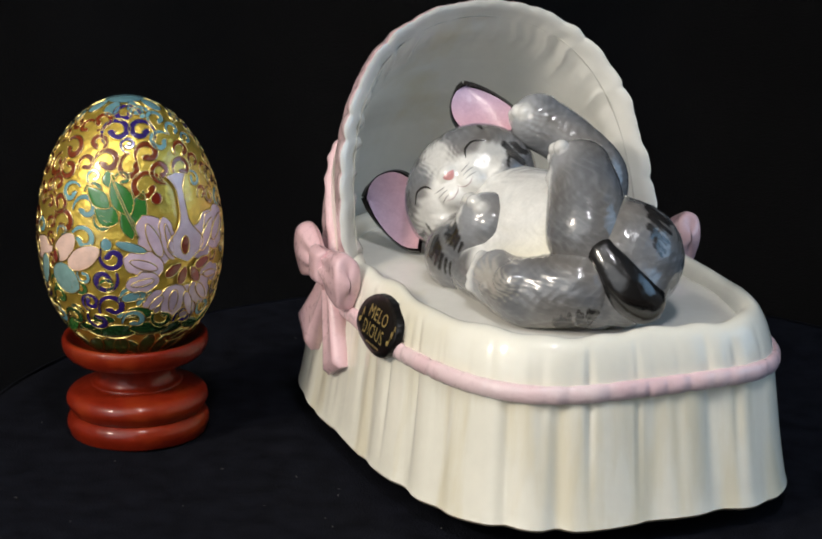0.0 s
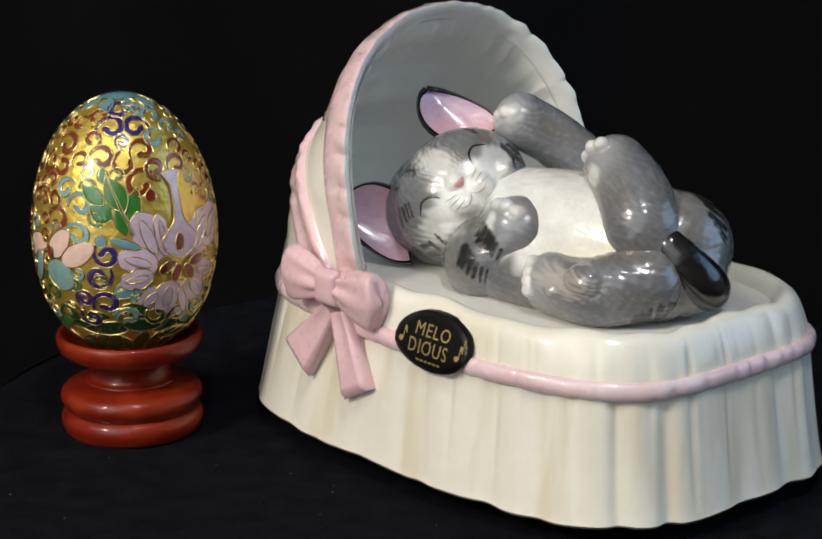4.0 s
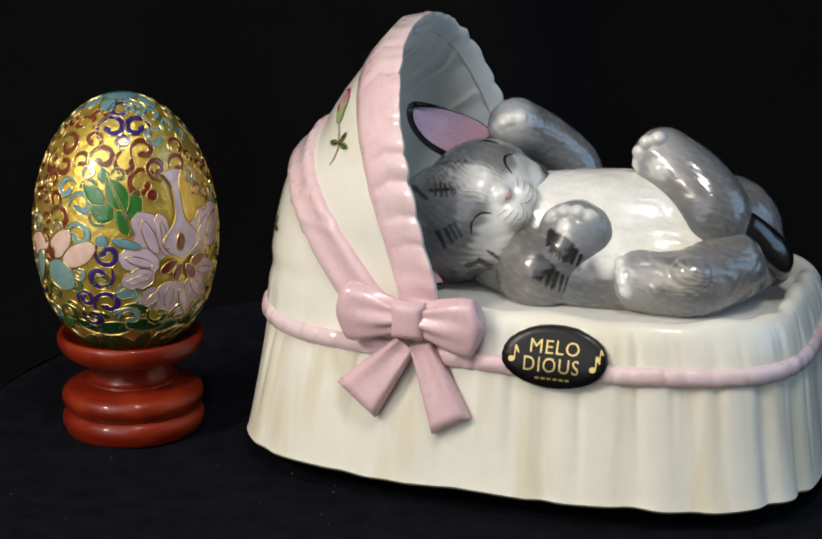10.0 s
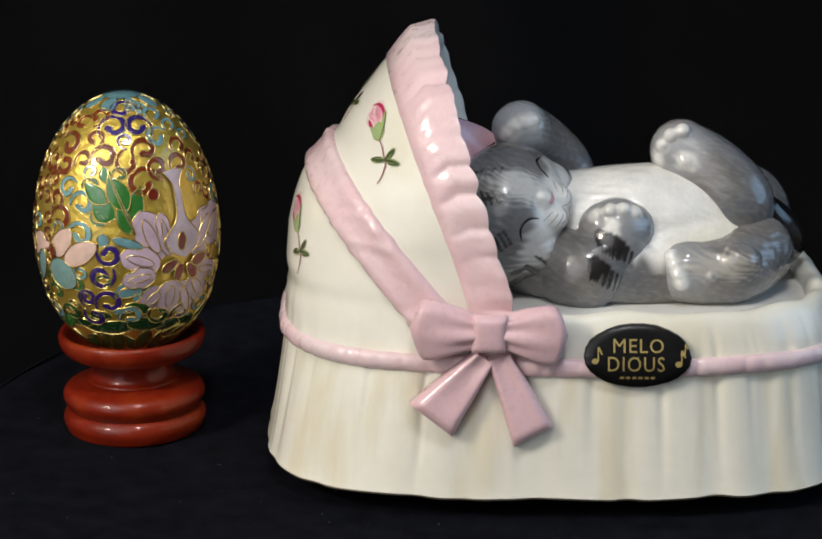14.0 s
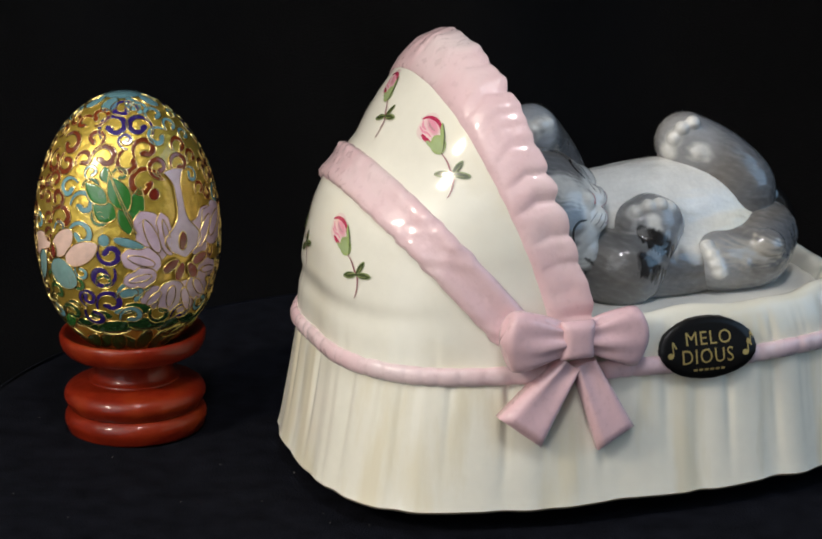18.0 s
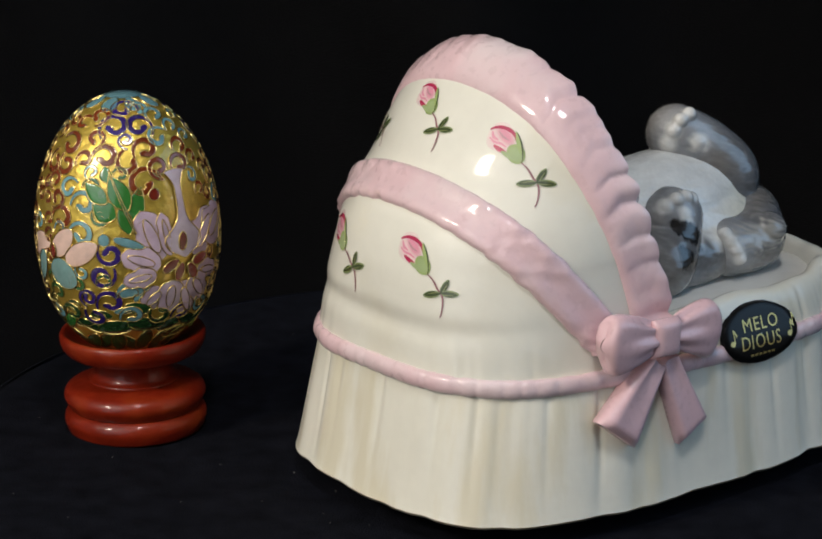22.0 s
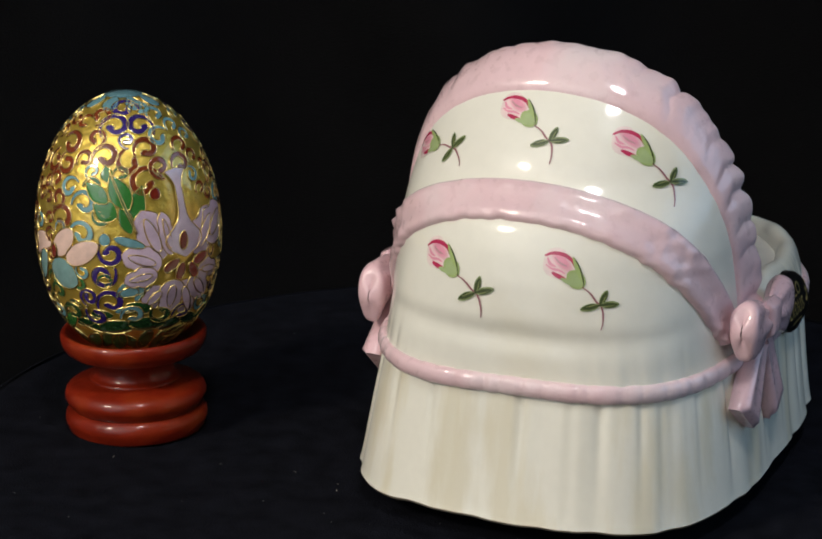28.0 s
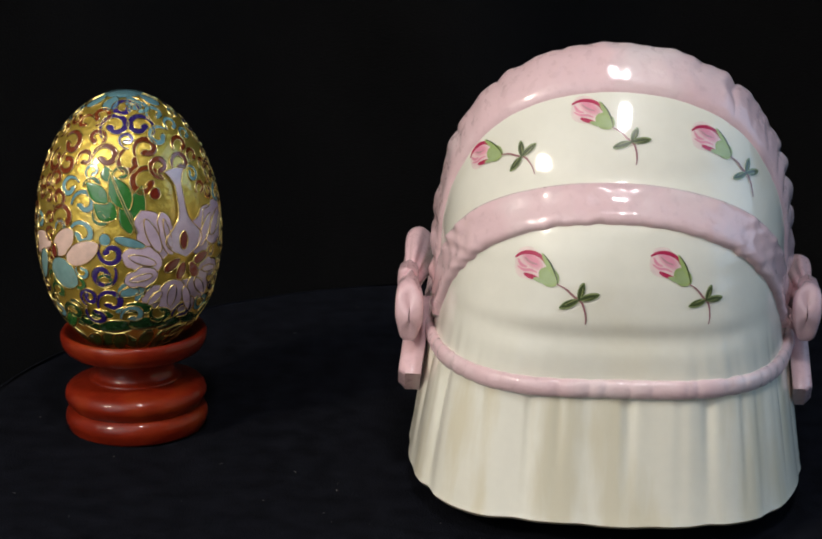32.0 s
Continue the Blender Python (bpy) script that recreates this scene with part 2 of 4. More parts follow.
def loc(P):
    return (np.asarray(P) + SHIFT) * K


music_box = tagged(new("music_box"), "white and pink ceramic cradle music box with sleeping kitten", "music box")


def outline_angles(count):
    a = np.linspace(0, 2 * np.pi, 6000, endpoint=False)
    r = ((np.abs(np.cos(a)) / 0.13) ** 3.3 + (np.abs(np.sin(a)) / 0.0865) ** 3.3) ** (-1 / 3.3)
    p = np.stack([r * np.cos(a), r * np.sin(a)], 1)
    d = np.concatenate([[0], np.cumsum(np.linalg.norm(np.diff(p, axis=0), axis=1))])
    return np.interp(np.linspace(0, d[-1], count, endpoint=False), d, a)


ANG = outline_angles(640)


def outline(a, b, n=3.3, ang=ANG):
    c, s = np.cos(ang), np.sin(ang)
    n = n + 0.9 * np.clip(c * 3, 0, 1) * np.clip(s * 3, 0, 1)
    r = ((np.abs(c) / a) ** n + (np.abs(s) / b) ** n) ** (-1 / n)
    x, y = r * c, r * s
    foot = np.clip(x / 0.13, 0, 1)
    return np.stack([x, y * (1 + 0.012 * (y < 0) * np.clip(-x / 0.05, 0, 1)) + 0.0024 * foot * foot * (3 - 2 * foot)], 1)


def outward(p):
    t = np.roll(p, -1, 0) - np.roll(p, 1, 0)
    n = np.stack([t[:, 1], -t[:, 0]], 1)
    return n / np.linalg.norm(n, axis=1, keepdims=True)


def pleats(count, seed, width):
    """Folds round the outline: 0 on the swells, 1 in the grooves."""
    r = np.random.RandomState(seed)
    s = np.arange(len(ANG)) / len(ANG)
    out, lean = np.zeros(len(ANG)), np.zeros(len(ANG))
    for i in range(count):
        c = (i + r.uniform(-0.33, 0.33)) / count
        w = width * r.uniform(0.6, 1.5)
        d = (s - c + 0.5) % 1 - 0.5
        out += r.uniform(0.35, 1.0) * np.exp(-(d / w) ** 2)
    return out


FOLD, FOLD2, FOLD3, FOLD4 = pleats(23, 3, 0.0075), pleats(29, 11, 0.0028), pleats(60, 29, 0.0024), pleats(13, 53, 0.0034)


def skirt():
    rows = []
    for k in np.linspace(0, 1, 30):
        z = 0.0565 * k
        a, b = 0.1305 - 0.0085 * k ** 0.8, 0.0868 - 0.0068 * k ** 0.8
        p = outline(a, b)
        deep = (0.0003 * (1 - k) ** 0.7 + 0.0009) * (1 + 1.3 * np.clip((p[:, 0] - 0.02) / 0.06, 0, 1))
        deep2 = 0.0021 * k ** 1.1
        head = np.clip((-p[:, 0] - 0.02) / 0.04, 0, 1) * np.clip((np.abs(p[:, 1]) - 0.03) / 0.03, 0, 1)
        p = p - outward(p) * (0.0028 * k ** 2 * head + 0.0010 * (0.4 + 0.6 * k) * FOLD4 + deep * FOLD + deep2 * FOLD2 + 0.0003 * k * FOLD3)[:, None]
        hem = (0.0005 * FOLD + 0.0004 * np.sin(np.arange(len(ANG)) * 0.11)) * (1 - k) ** 3
        rows.append(np.column_stack([p, z + hem]))
    hem = rows[0]
    under = [np.column_stack([hem[:, :2] - outward(hem[:, :2]) * d, hem[:, 2] + h]) for d, h in ((0.0008, -0.0012), (0.0022, -0.0013), (0.0045, 0.0), (0.010, 0.012))]
    part("hem_edge", grid(loc(np.array(under[::-1] + rows[:1])), close_v=True), bare_clay, music_box, "thin unglazed tan foot edge")
    part("skirt", grid(loc(np.array(rows)), close_v=True), skirt_glaze, music_box, "cream white glazed pleated skirt")


skirt()


def basket_rim():
    rows = []
    for z, a, b, f in ((0.0545, 0.1215, 0.0795, 0.5), (0.058, 0.1218, 0.0798, 0.6), (0.063, 0.1208, 0.0790, 0.5), (0.068, 0.1192, 0.0776, 0.35), (0.072, 0.1175, 0.0762, 0.2),
                       (0.0748, 0.1158, 0.0748, 0.1), (0.0764, 0.1138, 0.0731, 0.05), (0.0770, 0.1115, 0.0710, 0), (0.0764, 0.1092, 0.0690, 0),
                       (0.0745, 0.1078, 0.0677, 0), (0.0715, 0.1068, 0.0668, 0), (0.066, 0.106, 0.066, 0)):
        p = outline(a, b)
        p = p - outward(p) * (0.0026 * f * FOLD2 + 0.0010 * f * FOLD3 + (0.0034 + 0.003 * (z > 0.0565)) * np.clip((-p[:, 0] - 0.03) / 0.03, 0, 1))[:, None]
        i = np.arange(len(p))
        dent = (0.0006 * np.sin(i * 2 * np.pi * 9 / len(p) + 1) + 0.0004 * np.sin(i * 2 * np.pi * 23 / len(p) + 2.5 * np.sin(i * 0.03))) * (z > 0.07)
        rows.append(np.column_stack([p - outward(p) * dent[:, None], z + dent]))
    part("basket_rim", grid(loc(np.array(rows)), close_v=True), white_glaze, music_box, "cream white glazed rim")


basket_rim()


def mattress():
    rows = []
    for k in np.linspace(1, 0.01, 30):
        p = outline(0.1075 * k, 0.0675 * k)
        rows.append(np.column_stack([p, np.full(len(p), 0.0700 + 0.0018 * (1 - k ** 4))]))
    part("mattress", grid(loc(np.array(rows)), close_v=True), inner_glaze, music_box, "pale grey white mattress")


mattress()


def rope_trim():
    s = np.arange(len(ANG))
    wob = np.clip(np.sin(s * 2 * np.pi * 52 / len(ANG) + 3.0 * np.sin(s * 0.045)) + 0.6 * np.sin(s * 0.37 + 2 * np.sin(s * 0.09)), -1, 1)
    pinch = pleats(74, 41, 0.0024)
    base = outline(0.1222, 0.0800)
    n = outward(base)
    base = base - n * (0.0026 * np.clip((-base[:, 0] - 0.02) / 0.04, 0, 1) * np.clip((np.abs(base[:, 1]) - 0.03) / 0.03, 0, 1))[:, None]
    P = []
    for k in np.linspace(-0.5, 1.5, 15) * np.pi:
        ro = 0.0023 - 0.0006 * pinch + 0.0001 * wob
        rz = 0.0041 - 0.0004 * pinch
        P.append(np.column_stack([base + n * (ro * np.cos(k) * 1.2 + 0.0002)[:, None], 0.0558 + rz * np.sin(k) + 0.0004 * np.sin(s * 0.06)]))
    part("pink_cord", grid(loc(np.array(P)), close_v=True), pink_glaze, music_box, "pink glazed gathered cord")


rope_trim()

# the hood: level sections between a leaning front line and the back
TOP = 0.1812
OFF_Y = -0.0012       # the hood sits a little to one side
BACK = np.array([(0.05, -0.1228), (0.070, -0.1222), (0.0765, -0.1205), (0.083, -0.1222), (0.0983, -0.1212), (0.110, -0.1186), (0.120, -0.1150), (0.129, -0.108), (0.137, -0.1005),
                 (0.145, -0.0965), (0.154, -0.0905), (0.1635, -0.0835), (0.1685, -0.0795), (0.174, -0.0740), (0.1812, -0.0680)])
_z = np.linspace(0.05, TOP, 400)
_b = np.interp(_z, BACK[:, 0], BACK[:, 1])
_b = np.convolve(np.pad(_b, 6, mode="edge"), np.ones(13) / 13, "valid")


def x_back(z):
    return np.interp(z, _z, _b)


def x_front(z):
    return -0.0232 - 0.33 * (np.asarray(z) - 0.06)


def half_width(z):
    u = np.clip((np.asarray(z) - 0.056) / (TOP - 0.056), 0, 1)
    return 0.0757 * np.maximum(0, 1 - u ** 3.4) ** 0.47 + 0.0026 * np.clip(1 - (np.asarray(z) - 0.056) / 0.024, 0, 1) ** 1.5


def bulge(z):
    return np.interp(z, [0.056, 0.075, 0.10, 0.13, 0.18], [3.3, 3.0, 2.3, 1.9, 1.9])


def x_mid(z):
    """Where the level section is widest."""
    return x_front(z) * np.clip((np.asarray(z) - 0.056) / 0.049, 0, 1)


def side_y(x, z):
    """Half the hood's width at x and height z."""
    m, b, n = x_mid(z), x_back(z), bulge(z)
    u = np.clip((m - x) / np.maximum(m - b, 1e-6), 0, 1)
    return half_width(z) * (1 - u ** n) ** (1 / n)


def hood_grid(levels=90, around=200):
    psi = np.linspace(0, np.pi / 2 - 0.004, levels)
    z = 0.056 + (TOP - 0.056) * np.sin(psi)
    P = np.zeros((levels, around, 3))
    fold = pleats(24, 17, 0.010)[np.linspace(0, len(ANG) - 1, around).astype(int)]
    for i, h in enumerate(z):
        w, f, b, m, n = half_width(h), float(x_front(h)), x_back(h), float(x_mid(h)), float(bulge(h))
        t0 = math.asin(min(1.0, max(0.0, (m - f) / (m - b))) ** (n / 2))
        t = np.linspace(t0, np.pi - t0, around)
        c, s = np.cos(t), np.abs(np.sin(t))
        gather = 0.0008 * fold * max(0, 1 - (h - 0.056) / 0.026)
        P[i, :, 0] = m - (m - b - gather) * s ** (2 / n)
        P[i, :, 1] = (w - gather) * np.where(c < 0, 0.978, 1.0) * np.sign(c) * np.abs(c) ** (2 / n) + OFF_Y
        P[i, :, 2] = h
    return P


HOOD = hood_grid()
HOOD_N = normals(HOOD)
if HOOD_N[40, 100, 0] > 0:
    HOOD_N = -HOOD_N


def hood():
    outer = HOOD
    inner = HOOD - HOOD_N * 0.0042
    inner[:, :, 2] = np.minimum(inner[:, :, 2], TOP - 0.004)
    shell = part("hood", grid(loc(outer)), white_glaze, music_box, "cream white glazed hood with painted rosebuds")
    part("hood_lining", grid(loc(inner[:, ::-1])), inner_glaze, shell, "pale grey white lining")
    return shell


the_hood = hood()


def strip(lines, z0, wave, count=260):
    """A moulding that lies on the hood: lines of (offset in x from a leaning plane, height over the surface)."""
    base, P, H = [], [], []
    psi = np.linspace(-np.pi / 2, np.pi / 2, count)
    for xp, h, amp_x, amp_h in lines:
        lo, hi = z0, TOP
        for _ in range(50):
            mid = (lo + hi) / 2
            if xp(mid) < x_back(mid):
                hi = mid
            else:
                lo = mid
        zt = lo
        z = z0 + (zt - z0) * np.cos(psi)
        x = np.array([xp(v) for v in z])
        y = side_y(x, z) * np.where(psi < 0, -0.978, 1.0) + OFF_Y
        base.append(np.stack([x, y, z], 1))
        P.append(np.stack([x + amp_x * wave, y, z], 1))
        H.append(h + amp_h * wave)
    return np.array(P), np.array(H)


def surface_normal(P):
    """Outward direction of the hood at points P."""
    e = 1e-4
    x, y, z = P[..., 0], P[..., 1], P[..., 2]
    out = np.zeros_like(P)
    tree = HOOD_TREE
    for idx in np.ndindex(P.shape[:-1]):
        q = P[idx]
        _, n, _, _ = tree.find_nearest(Vector(q))
        n = np.array(n)
        ref = q - np.array([-0.045, 0, 0.09])
        out[idx] = n if n @ ref > 0 else -n
    for _ in range(3):
        out[:, 1:-1] = (out[:, :-2] + 2 * out[:, 1:-1] + out[:, 2:]) / 4
    return out / np.linalg.norm(out, axis=-1, keepdims=True)


_v, _f = grid(HOOD)
HOOD_TREE = BVHTree.FromPolygons([tuple(v) for v in _v], [tuple(q) for q in _f])


def ruffle():
    count = 300
    s = np.arange(count)
    r = np.random.RandomState(5)
    side = np.abs(np.linspace(-1, 1, count))
    phase = np.cumsum(1 + 0.30 * np.sin(s * 0.11 + 2) + 0.22 * np.sin(s * 0.043) - 0.25 * np.exp(-((s - count / 2) / 45.0) ** 2))
    lobe = np.abs(np.sin(phase / phase[-1] * np.pi * 19 + 0.5 * np.sin(s * 0.19))) ** 0.8          # round lobes with sharp nips between them
    wave = (2 * lobe - 1.25) * (0.34 + 0.66 * side) * (0.85 + 0.30 * np.sin(s * 0.13 + 1)) + 0.10 * np.sin(s * 0.83 + 2 * np.sin(s * 0.07))
    wave *= np.interp(s, [0, count * 0.45, count * 0.6, count], [1.0, 1.0, 0.7, 0.75])

    def front(d):
        return lambda z: float(x_front(z)) + d * (1 + 0.42 * max(0.0, (z - 0.10) / 0.08) * (d < 0))
    lines = [(front(-0.0150), -0.0006, 0.0002, 0), (front(-0.0140), 0.0010, 0.0003, 0.0001), (front(-0.0105), 0.0018, 0, 0.0003), (front(-0.0070), 0.0022, 0, 0.0008), (front(-0.0035), 0.0027, 0.0003, 0.0012),
             (front(0.0), 0.0034, 0.0006, 0.0015), (front(0.0030), 0.0043, 0.0011, 0.0017), (front(0.0048), 0.0042, 0.0014, 0.0016), (front(0.0050), 0.0022, 0.0014, 0.0014),
             (front(0.0022), -0.0010, 0.0015, 0.0016), (front(-0.0022), -0.0052, 0.0006, 0.0021), (front(-0.007), -0.0068, 0, 0.0022), (front(-0.011), -0.0070, 0, 0.0017), (front(-0.016), -0.0060, 0, 0.0010), (front(-0.021), -0.0049, 0, 0.0003), (front(-0.026), -0.0043, 0, 0), (front(-0.032), -0.0036, 0, 0)]
    P, H = strip(lines, 0.068, wave, count)
    Q = P + surface_normal(P) * H[..., None]
    part("ruffle", grid(loc(Q[:8])), pink_glaze, the_hood, "pink glazed scalloped ruffle")
    part("ruffle_lining", grid(loc(Q[7:])), inner_glaze, the_hood, "white inner face of the ruffle")


ruffle()


def band():
    count = 260
    s = np.arange(count)
    wave = (0.6 * np.sin(s * 2 * np.pi * 19 / count + 2.2 * np.sin(s * 0.06)) + 0.6 * np.sin(s * 0.61 + 1.7 * np.sin(s * 0.09))) * (0.55 + 0.45 * np.abs(np.linspace(-1, 1, count)))

    def plane(d):
        return lambda z: -0.065 - 0.88 * (z - 0.081) + d
    lines = [(plane(-0.0124), -0.0010, 0.0006, 0), (plane(-0.0117), 0.0014, 0.0009, 0.0004), (plane(-0.0095), 0.0027, 0.0005, 0.0008), (plane(-0.006), 0.0026, 0, 0.0004), (plane(-0.003), 0.0021, 0, -0.0002), (plane(0.0), 0.0019, 0, -0.0004),
             (plane(0.003), 0.0021, 0, -0.0002), (plane(0.006), 0.0026, 0, 0.0004), (plane(0.0095), 0.0027, -0.0005, 0.0008), (plane(0.0117), 0.0014, -0.0009, 0.0004), (plane(0.0124), -0.0010, -0.0006, 0)]
    P, H = strip(lines, 0.066, wave, count)
    Q = P + surface_normal(P) * H[..., None]
    part("hood_band", grid(loc(Q)), pink_glaze, the_hood, "pink glazed ribbon band")


band()


def bow(sign):
    global OUT
    OUT = 0.0018 if sign > 0 else 0.0035
    thing = part("bow", mesh_of("bow", *knot_shape(sign), bow_glaze), None, music_box, "pink glazed ribbon bow")
    for side in (-1, 1):
        part("bow_loop", loop_shape(sign, side), bow_glaze, thing)
    part("bow_tail", tail_shape(sign, [(-0.041, 0.064), (-0.068, 0.0405), (-0.0500, 0.0270), (-0.0335, 0.058)]), bow_glaze, thing)
    part("bow_tail", tail_shape(sign, [(-0.036, 0.060), (-0.0245, 0.0230), (-0.0082, 0.0318), (-0.0265, 0.063)]), bow_glaze, thing)
    return thing


def knot_shape(sign):
    k = np.linspace(0, 2 * np.pi, 28, endpoint=False)
    rows = []
    for u in np.linspace(-1, 1, 13):
        sc = (1 - abs(u) ** 5) ** 0.4 if abs(u) < 1 else 0.02
        rx = 0.0078 * (0.86 + 0.14 * u * u)
        x = np.sign(np.cos(k)) * np.abs(np.cos(k)) ** 0.55 * rx * (0.9 + 0.1 * sc)
        y = np.sign(np.sin(k)) * np.abs(np.sin(k)) ** 0.7 * 0.0045 * sc
        z = np.full_like(k, 0.0083 * u)
        rows.append(np.stack([x - 0.0358, -sign * (y + 0.0845 + OUT), z + 0.0722], 1))
    return grid(loc(np.array(rows)), close_v=True)


def loop_shape(sign, side):
    k = np.linspace(0, 2 * np.pi, 40, endpoint=False)
    rows = []
    for u in np.linspace(0, 1, 26):
        spread = 0.0056 + 0.0072 * min(1, u * 1.35) ** 0.8
        thick = 0.0030 + 0.0032 * math.sin(min(1, u * 1.15) * math.pi * 0.55)
        end = 1.0 if u < 0.86 else math.sqrt(max(0.0, 1 - ((u - 0.86) / 0.14) ** 2)) * 0.96 + 0.04
        crease = 0.0011 * (1 - u) * np.cos(k * 7 + 1) + 0.0005 * np.cos(k * 3 + 5 * u)
        z = (spread + crease) * np.sin(k) * (0.25 + 0.75 * end)
        y = np.sign(np.cos(k)) * np.abs(np.cos(k)) ** 0.8 * (thick + crease * 0.8) * end
        x = 0.0045 + 0.0268 * u + 0.0014 * np.cos(2 * k) * (u > 0.5) * (u - 0.5) * 2
        rows.append(np.stack([-0.0358 + side * x, -sign * (0.0835 + OUT + y - 0.002 * u), 0.0722 + z - 0.0012 * side * u + (0.0075 * side * u if sign < 0 else 0.0)], 1))
    return grid(loc(np.array(rows)), close_v=True)


def tail_shape(sign, quad):
    """A flat ribbon end lying on the skirt: quad is top outer, bottom outer, bottom inner, top inner, as x and z."""
    a, b, c, d = [np.array(q) for q in quad]
    top, bottom = [], []
    for u in np.linspace(0, 1, 16):
        r1, r2 = [], []
        for v in np.linspace(0, 1, 12):
            p = (a * (1 - v) + d * v) * (1 - u) + (b * (1 - v) + c * v) * u
            wall = 0.0868 - 0.0068 * (np.clip(p[1] / 0.0565, 0, 1)) ** 0.8
            edge = min(1.0, 8 * v, 8 * (1 - v), 14 * (1 - u) + 0.001)
            lift = 0.0012 + 0.0034 * math.sqrt(max(0.0, edge)) - 0.0012 * math.cos((v - 0.5) * 5) * (1 - u)
            r1.append((p[0], -sign * (wall + OUT + lift), p[1]))
            r2.append((p[0], -sign * (wall - 0.002), p[1]))
        top.append(r1)
        bottom.append(r2)
    T, B = np.array(top), np.array(bottom)
    ring = np.concatenate([T, B[:, ::-1]], 1)
    caps = [np.stack([T[i], B[i]], 0) for i in (0, -1)]
    return merge(grid(loc(ring), close_v=True), *[grid(loc(c)) for c in caps])


bow(1)
bow(-1)


def badge():
    cx, cz, rx, rz = 0.0262, 0.0612, 0.0222, 0.0126

    def on(u, v, lift):
        x = cx + u * rx
        out = np.interp(v, [-1, -0.6, -0.3, 0.0, 0.5, 1], [0.0826, 0.0830, 0.0828, 0.0816, 0.0792, 0.0768])
        return (x, -(out - 0.0016 * (x / 0.12) ** 2 + lift), cz + v * rz)
    a = np.linspace(0, 2 * np.pi, 120, endpoint=False)
    scallop = 1 + 0.005 * np.cos(a * 26) + 0.004 * np.cos(a * 9 + 1)
    rows = [[on(k * math.cos(t) * s, k * math.sin(t) * s, lf) for t, s in zip(a, scallop)]
            for k, lf in ((0.02, 0.0006), (0.35, 0.0006), (0.6, 0.0006), (0.8, 0.0006), (0.992, 0.00055), (1.0, 0.0003), (1.0, -0.003))]
    plate = part("maker_badge", grid(loc(np.array(rows)), close_v=True), black_label, music_box, "black oval foil badge with gold print")

    def bar(u0, u1, v0, v1):
        us, vs = np.linspace(u0, u1, 4), np.linspace(v0, v1, 4)
        P = np.array([[on(u, v, 0.0008) for u in us] for v in vs])
        part("gold_bar", grid(loc(P)), gold_print, plate)

    def word(text, u0, u1, v0, v1):
        """Raised gold letters between two places across and two heights."""
        curve = bpy.data.curves.new("word", "FONT")
        curve.body, curve.resolution_u, curve.offset = text, 3, 0.0
        curve.space_character = 1.12
        ob = new("word", curve)
        me = bpy.data.meshes.new_from_object(ob.evaluated_get(bpy.context.evaluated_depsgraph_get()))
        bpy.data.objects.remove(ob)
        me.calc_loop_triangles()
        faces = [tuple(p.vertices) for p in me.loop_triangles]
        V = np.array([v.co for v in me.vertices])
        lo, hi = V.min(0), V.max(0)
        q = [on(u0 + (u1 - u0) * (x - lo[0]) / (hi[0] - lo[0]), v0 + (v1 - v0) * (y - lo[1]) / (hi[1] - lo[1]), 0.0009) for x, y, _ in V]
        part("gold_word", (loc(np.array(q)), faces), gold_print, plate)
        bpy.data.meshes.remove(me)

    def note(u, v, size, lean):
        """A gold quaver: a round head, a stem and a flag."""
        t = np.linspace(0, 2 * np.pi, 16, endpoint=False)
        ring = [on(u + size * 0.42 * math.cos(k), v + size * 0.62 * math.sin(k), 0.0008) for k in t]
        stem = [(0.30, 0.0), (0.46, 0.0), (0.46 + lean, 2.2), (0.80 + lean, 1.3), (0.95 + lean, 1.5), (0.55 + lean, 2.9), (0.30 + lean, 2.9)]
        tail = [on(u + size * a, v + size * b, 0.0009) for a, b in stem]
        part("gold_note", merge((loc(np.array(ring)), [list(range(16))]), (loc(np.array(tail)), [[0, 1, 2, 6], [2, 3, 4, 5], [2, 5, 6]])), gold_print, plate)
    word("MELO", -0.46, 0.48, 0.15, 0.58)
    word("DIOUS", -0.56, 0.50, -0.44, 0.03)
    for i in range(6):
        bar(-0.33 + i * 0.115, -0.25 + i * 0.115, -0.70, -0.62)
    note(-0.80, -0.12, 0.15, 0.0)
    note(0.76, -0.20, 0.15, 0.0)
    note(0.84, 0.12, 0.11, 0.0)


badge()
part("turning_base", lathe([(0.0, 0.0), (0.036, 0.0), (0.036, 0.02), (0, 0.02)]), dark_base, music_box)


# ---- the kitten ----
kitten = tagged(new("kitten"), "grey tabby kitten with a white belly, asleep on its back")
kitten.parent = music_box


def comb(V):
    """Combed strands of fur, -1 to 1."""
    x, y, z = V.T
    bend = 2.5 * np.sin(x * 190 + 1.5 * np.sin(z * 240)) + 2.0 * np.sin(y * 230 - z * 120)
    return 0.6 * np.sin(z * 1500 + x * 420 + bend) + 0.4 * np.sin(z * 900 - y * 1300 - bend)


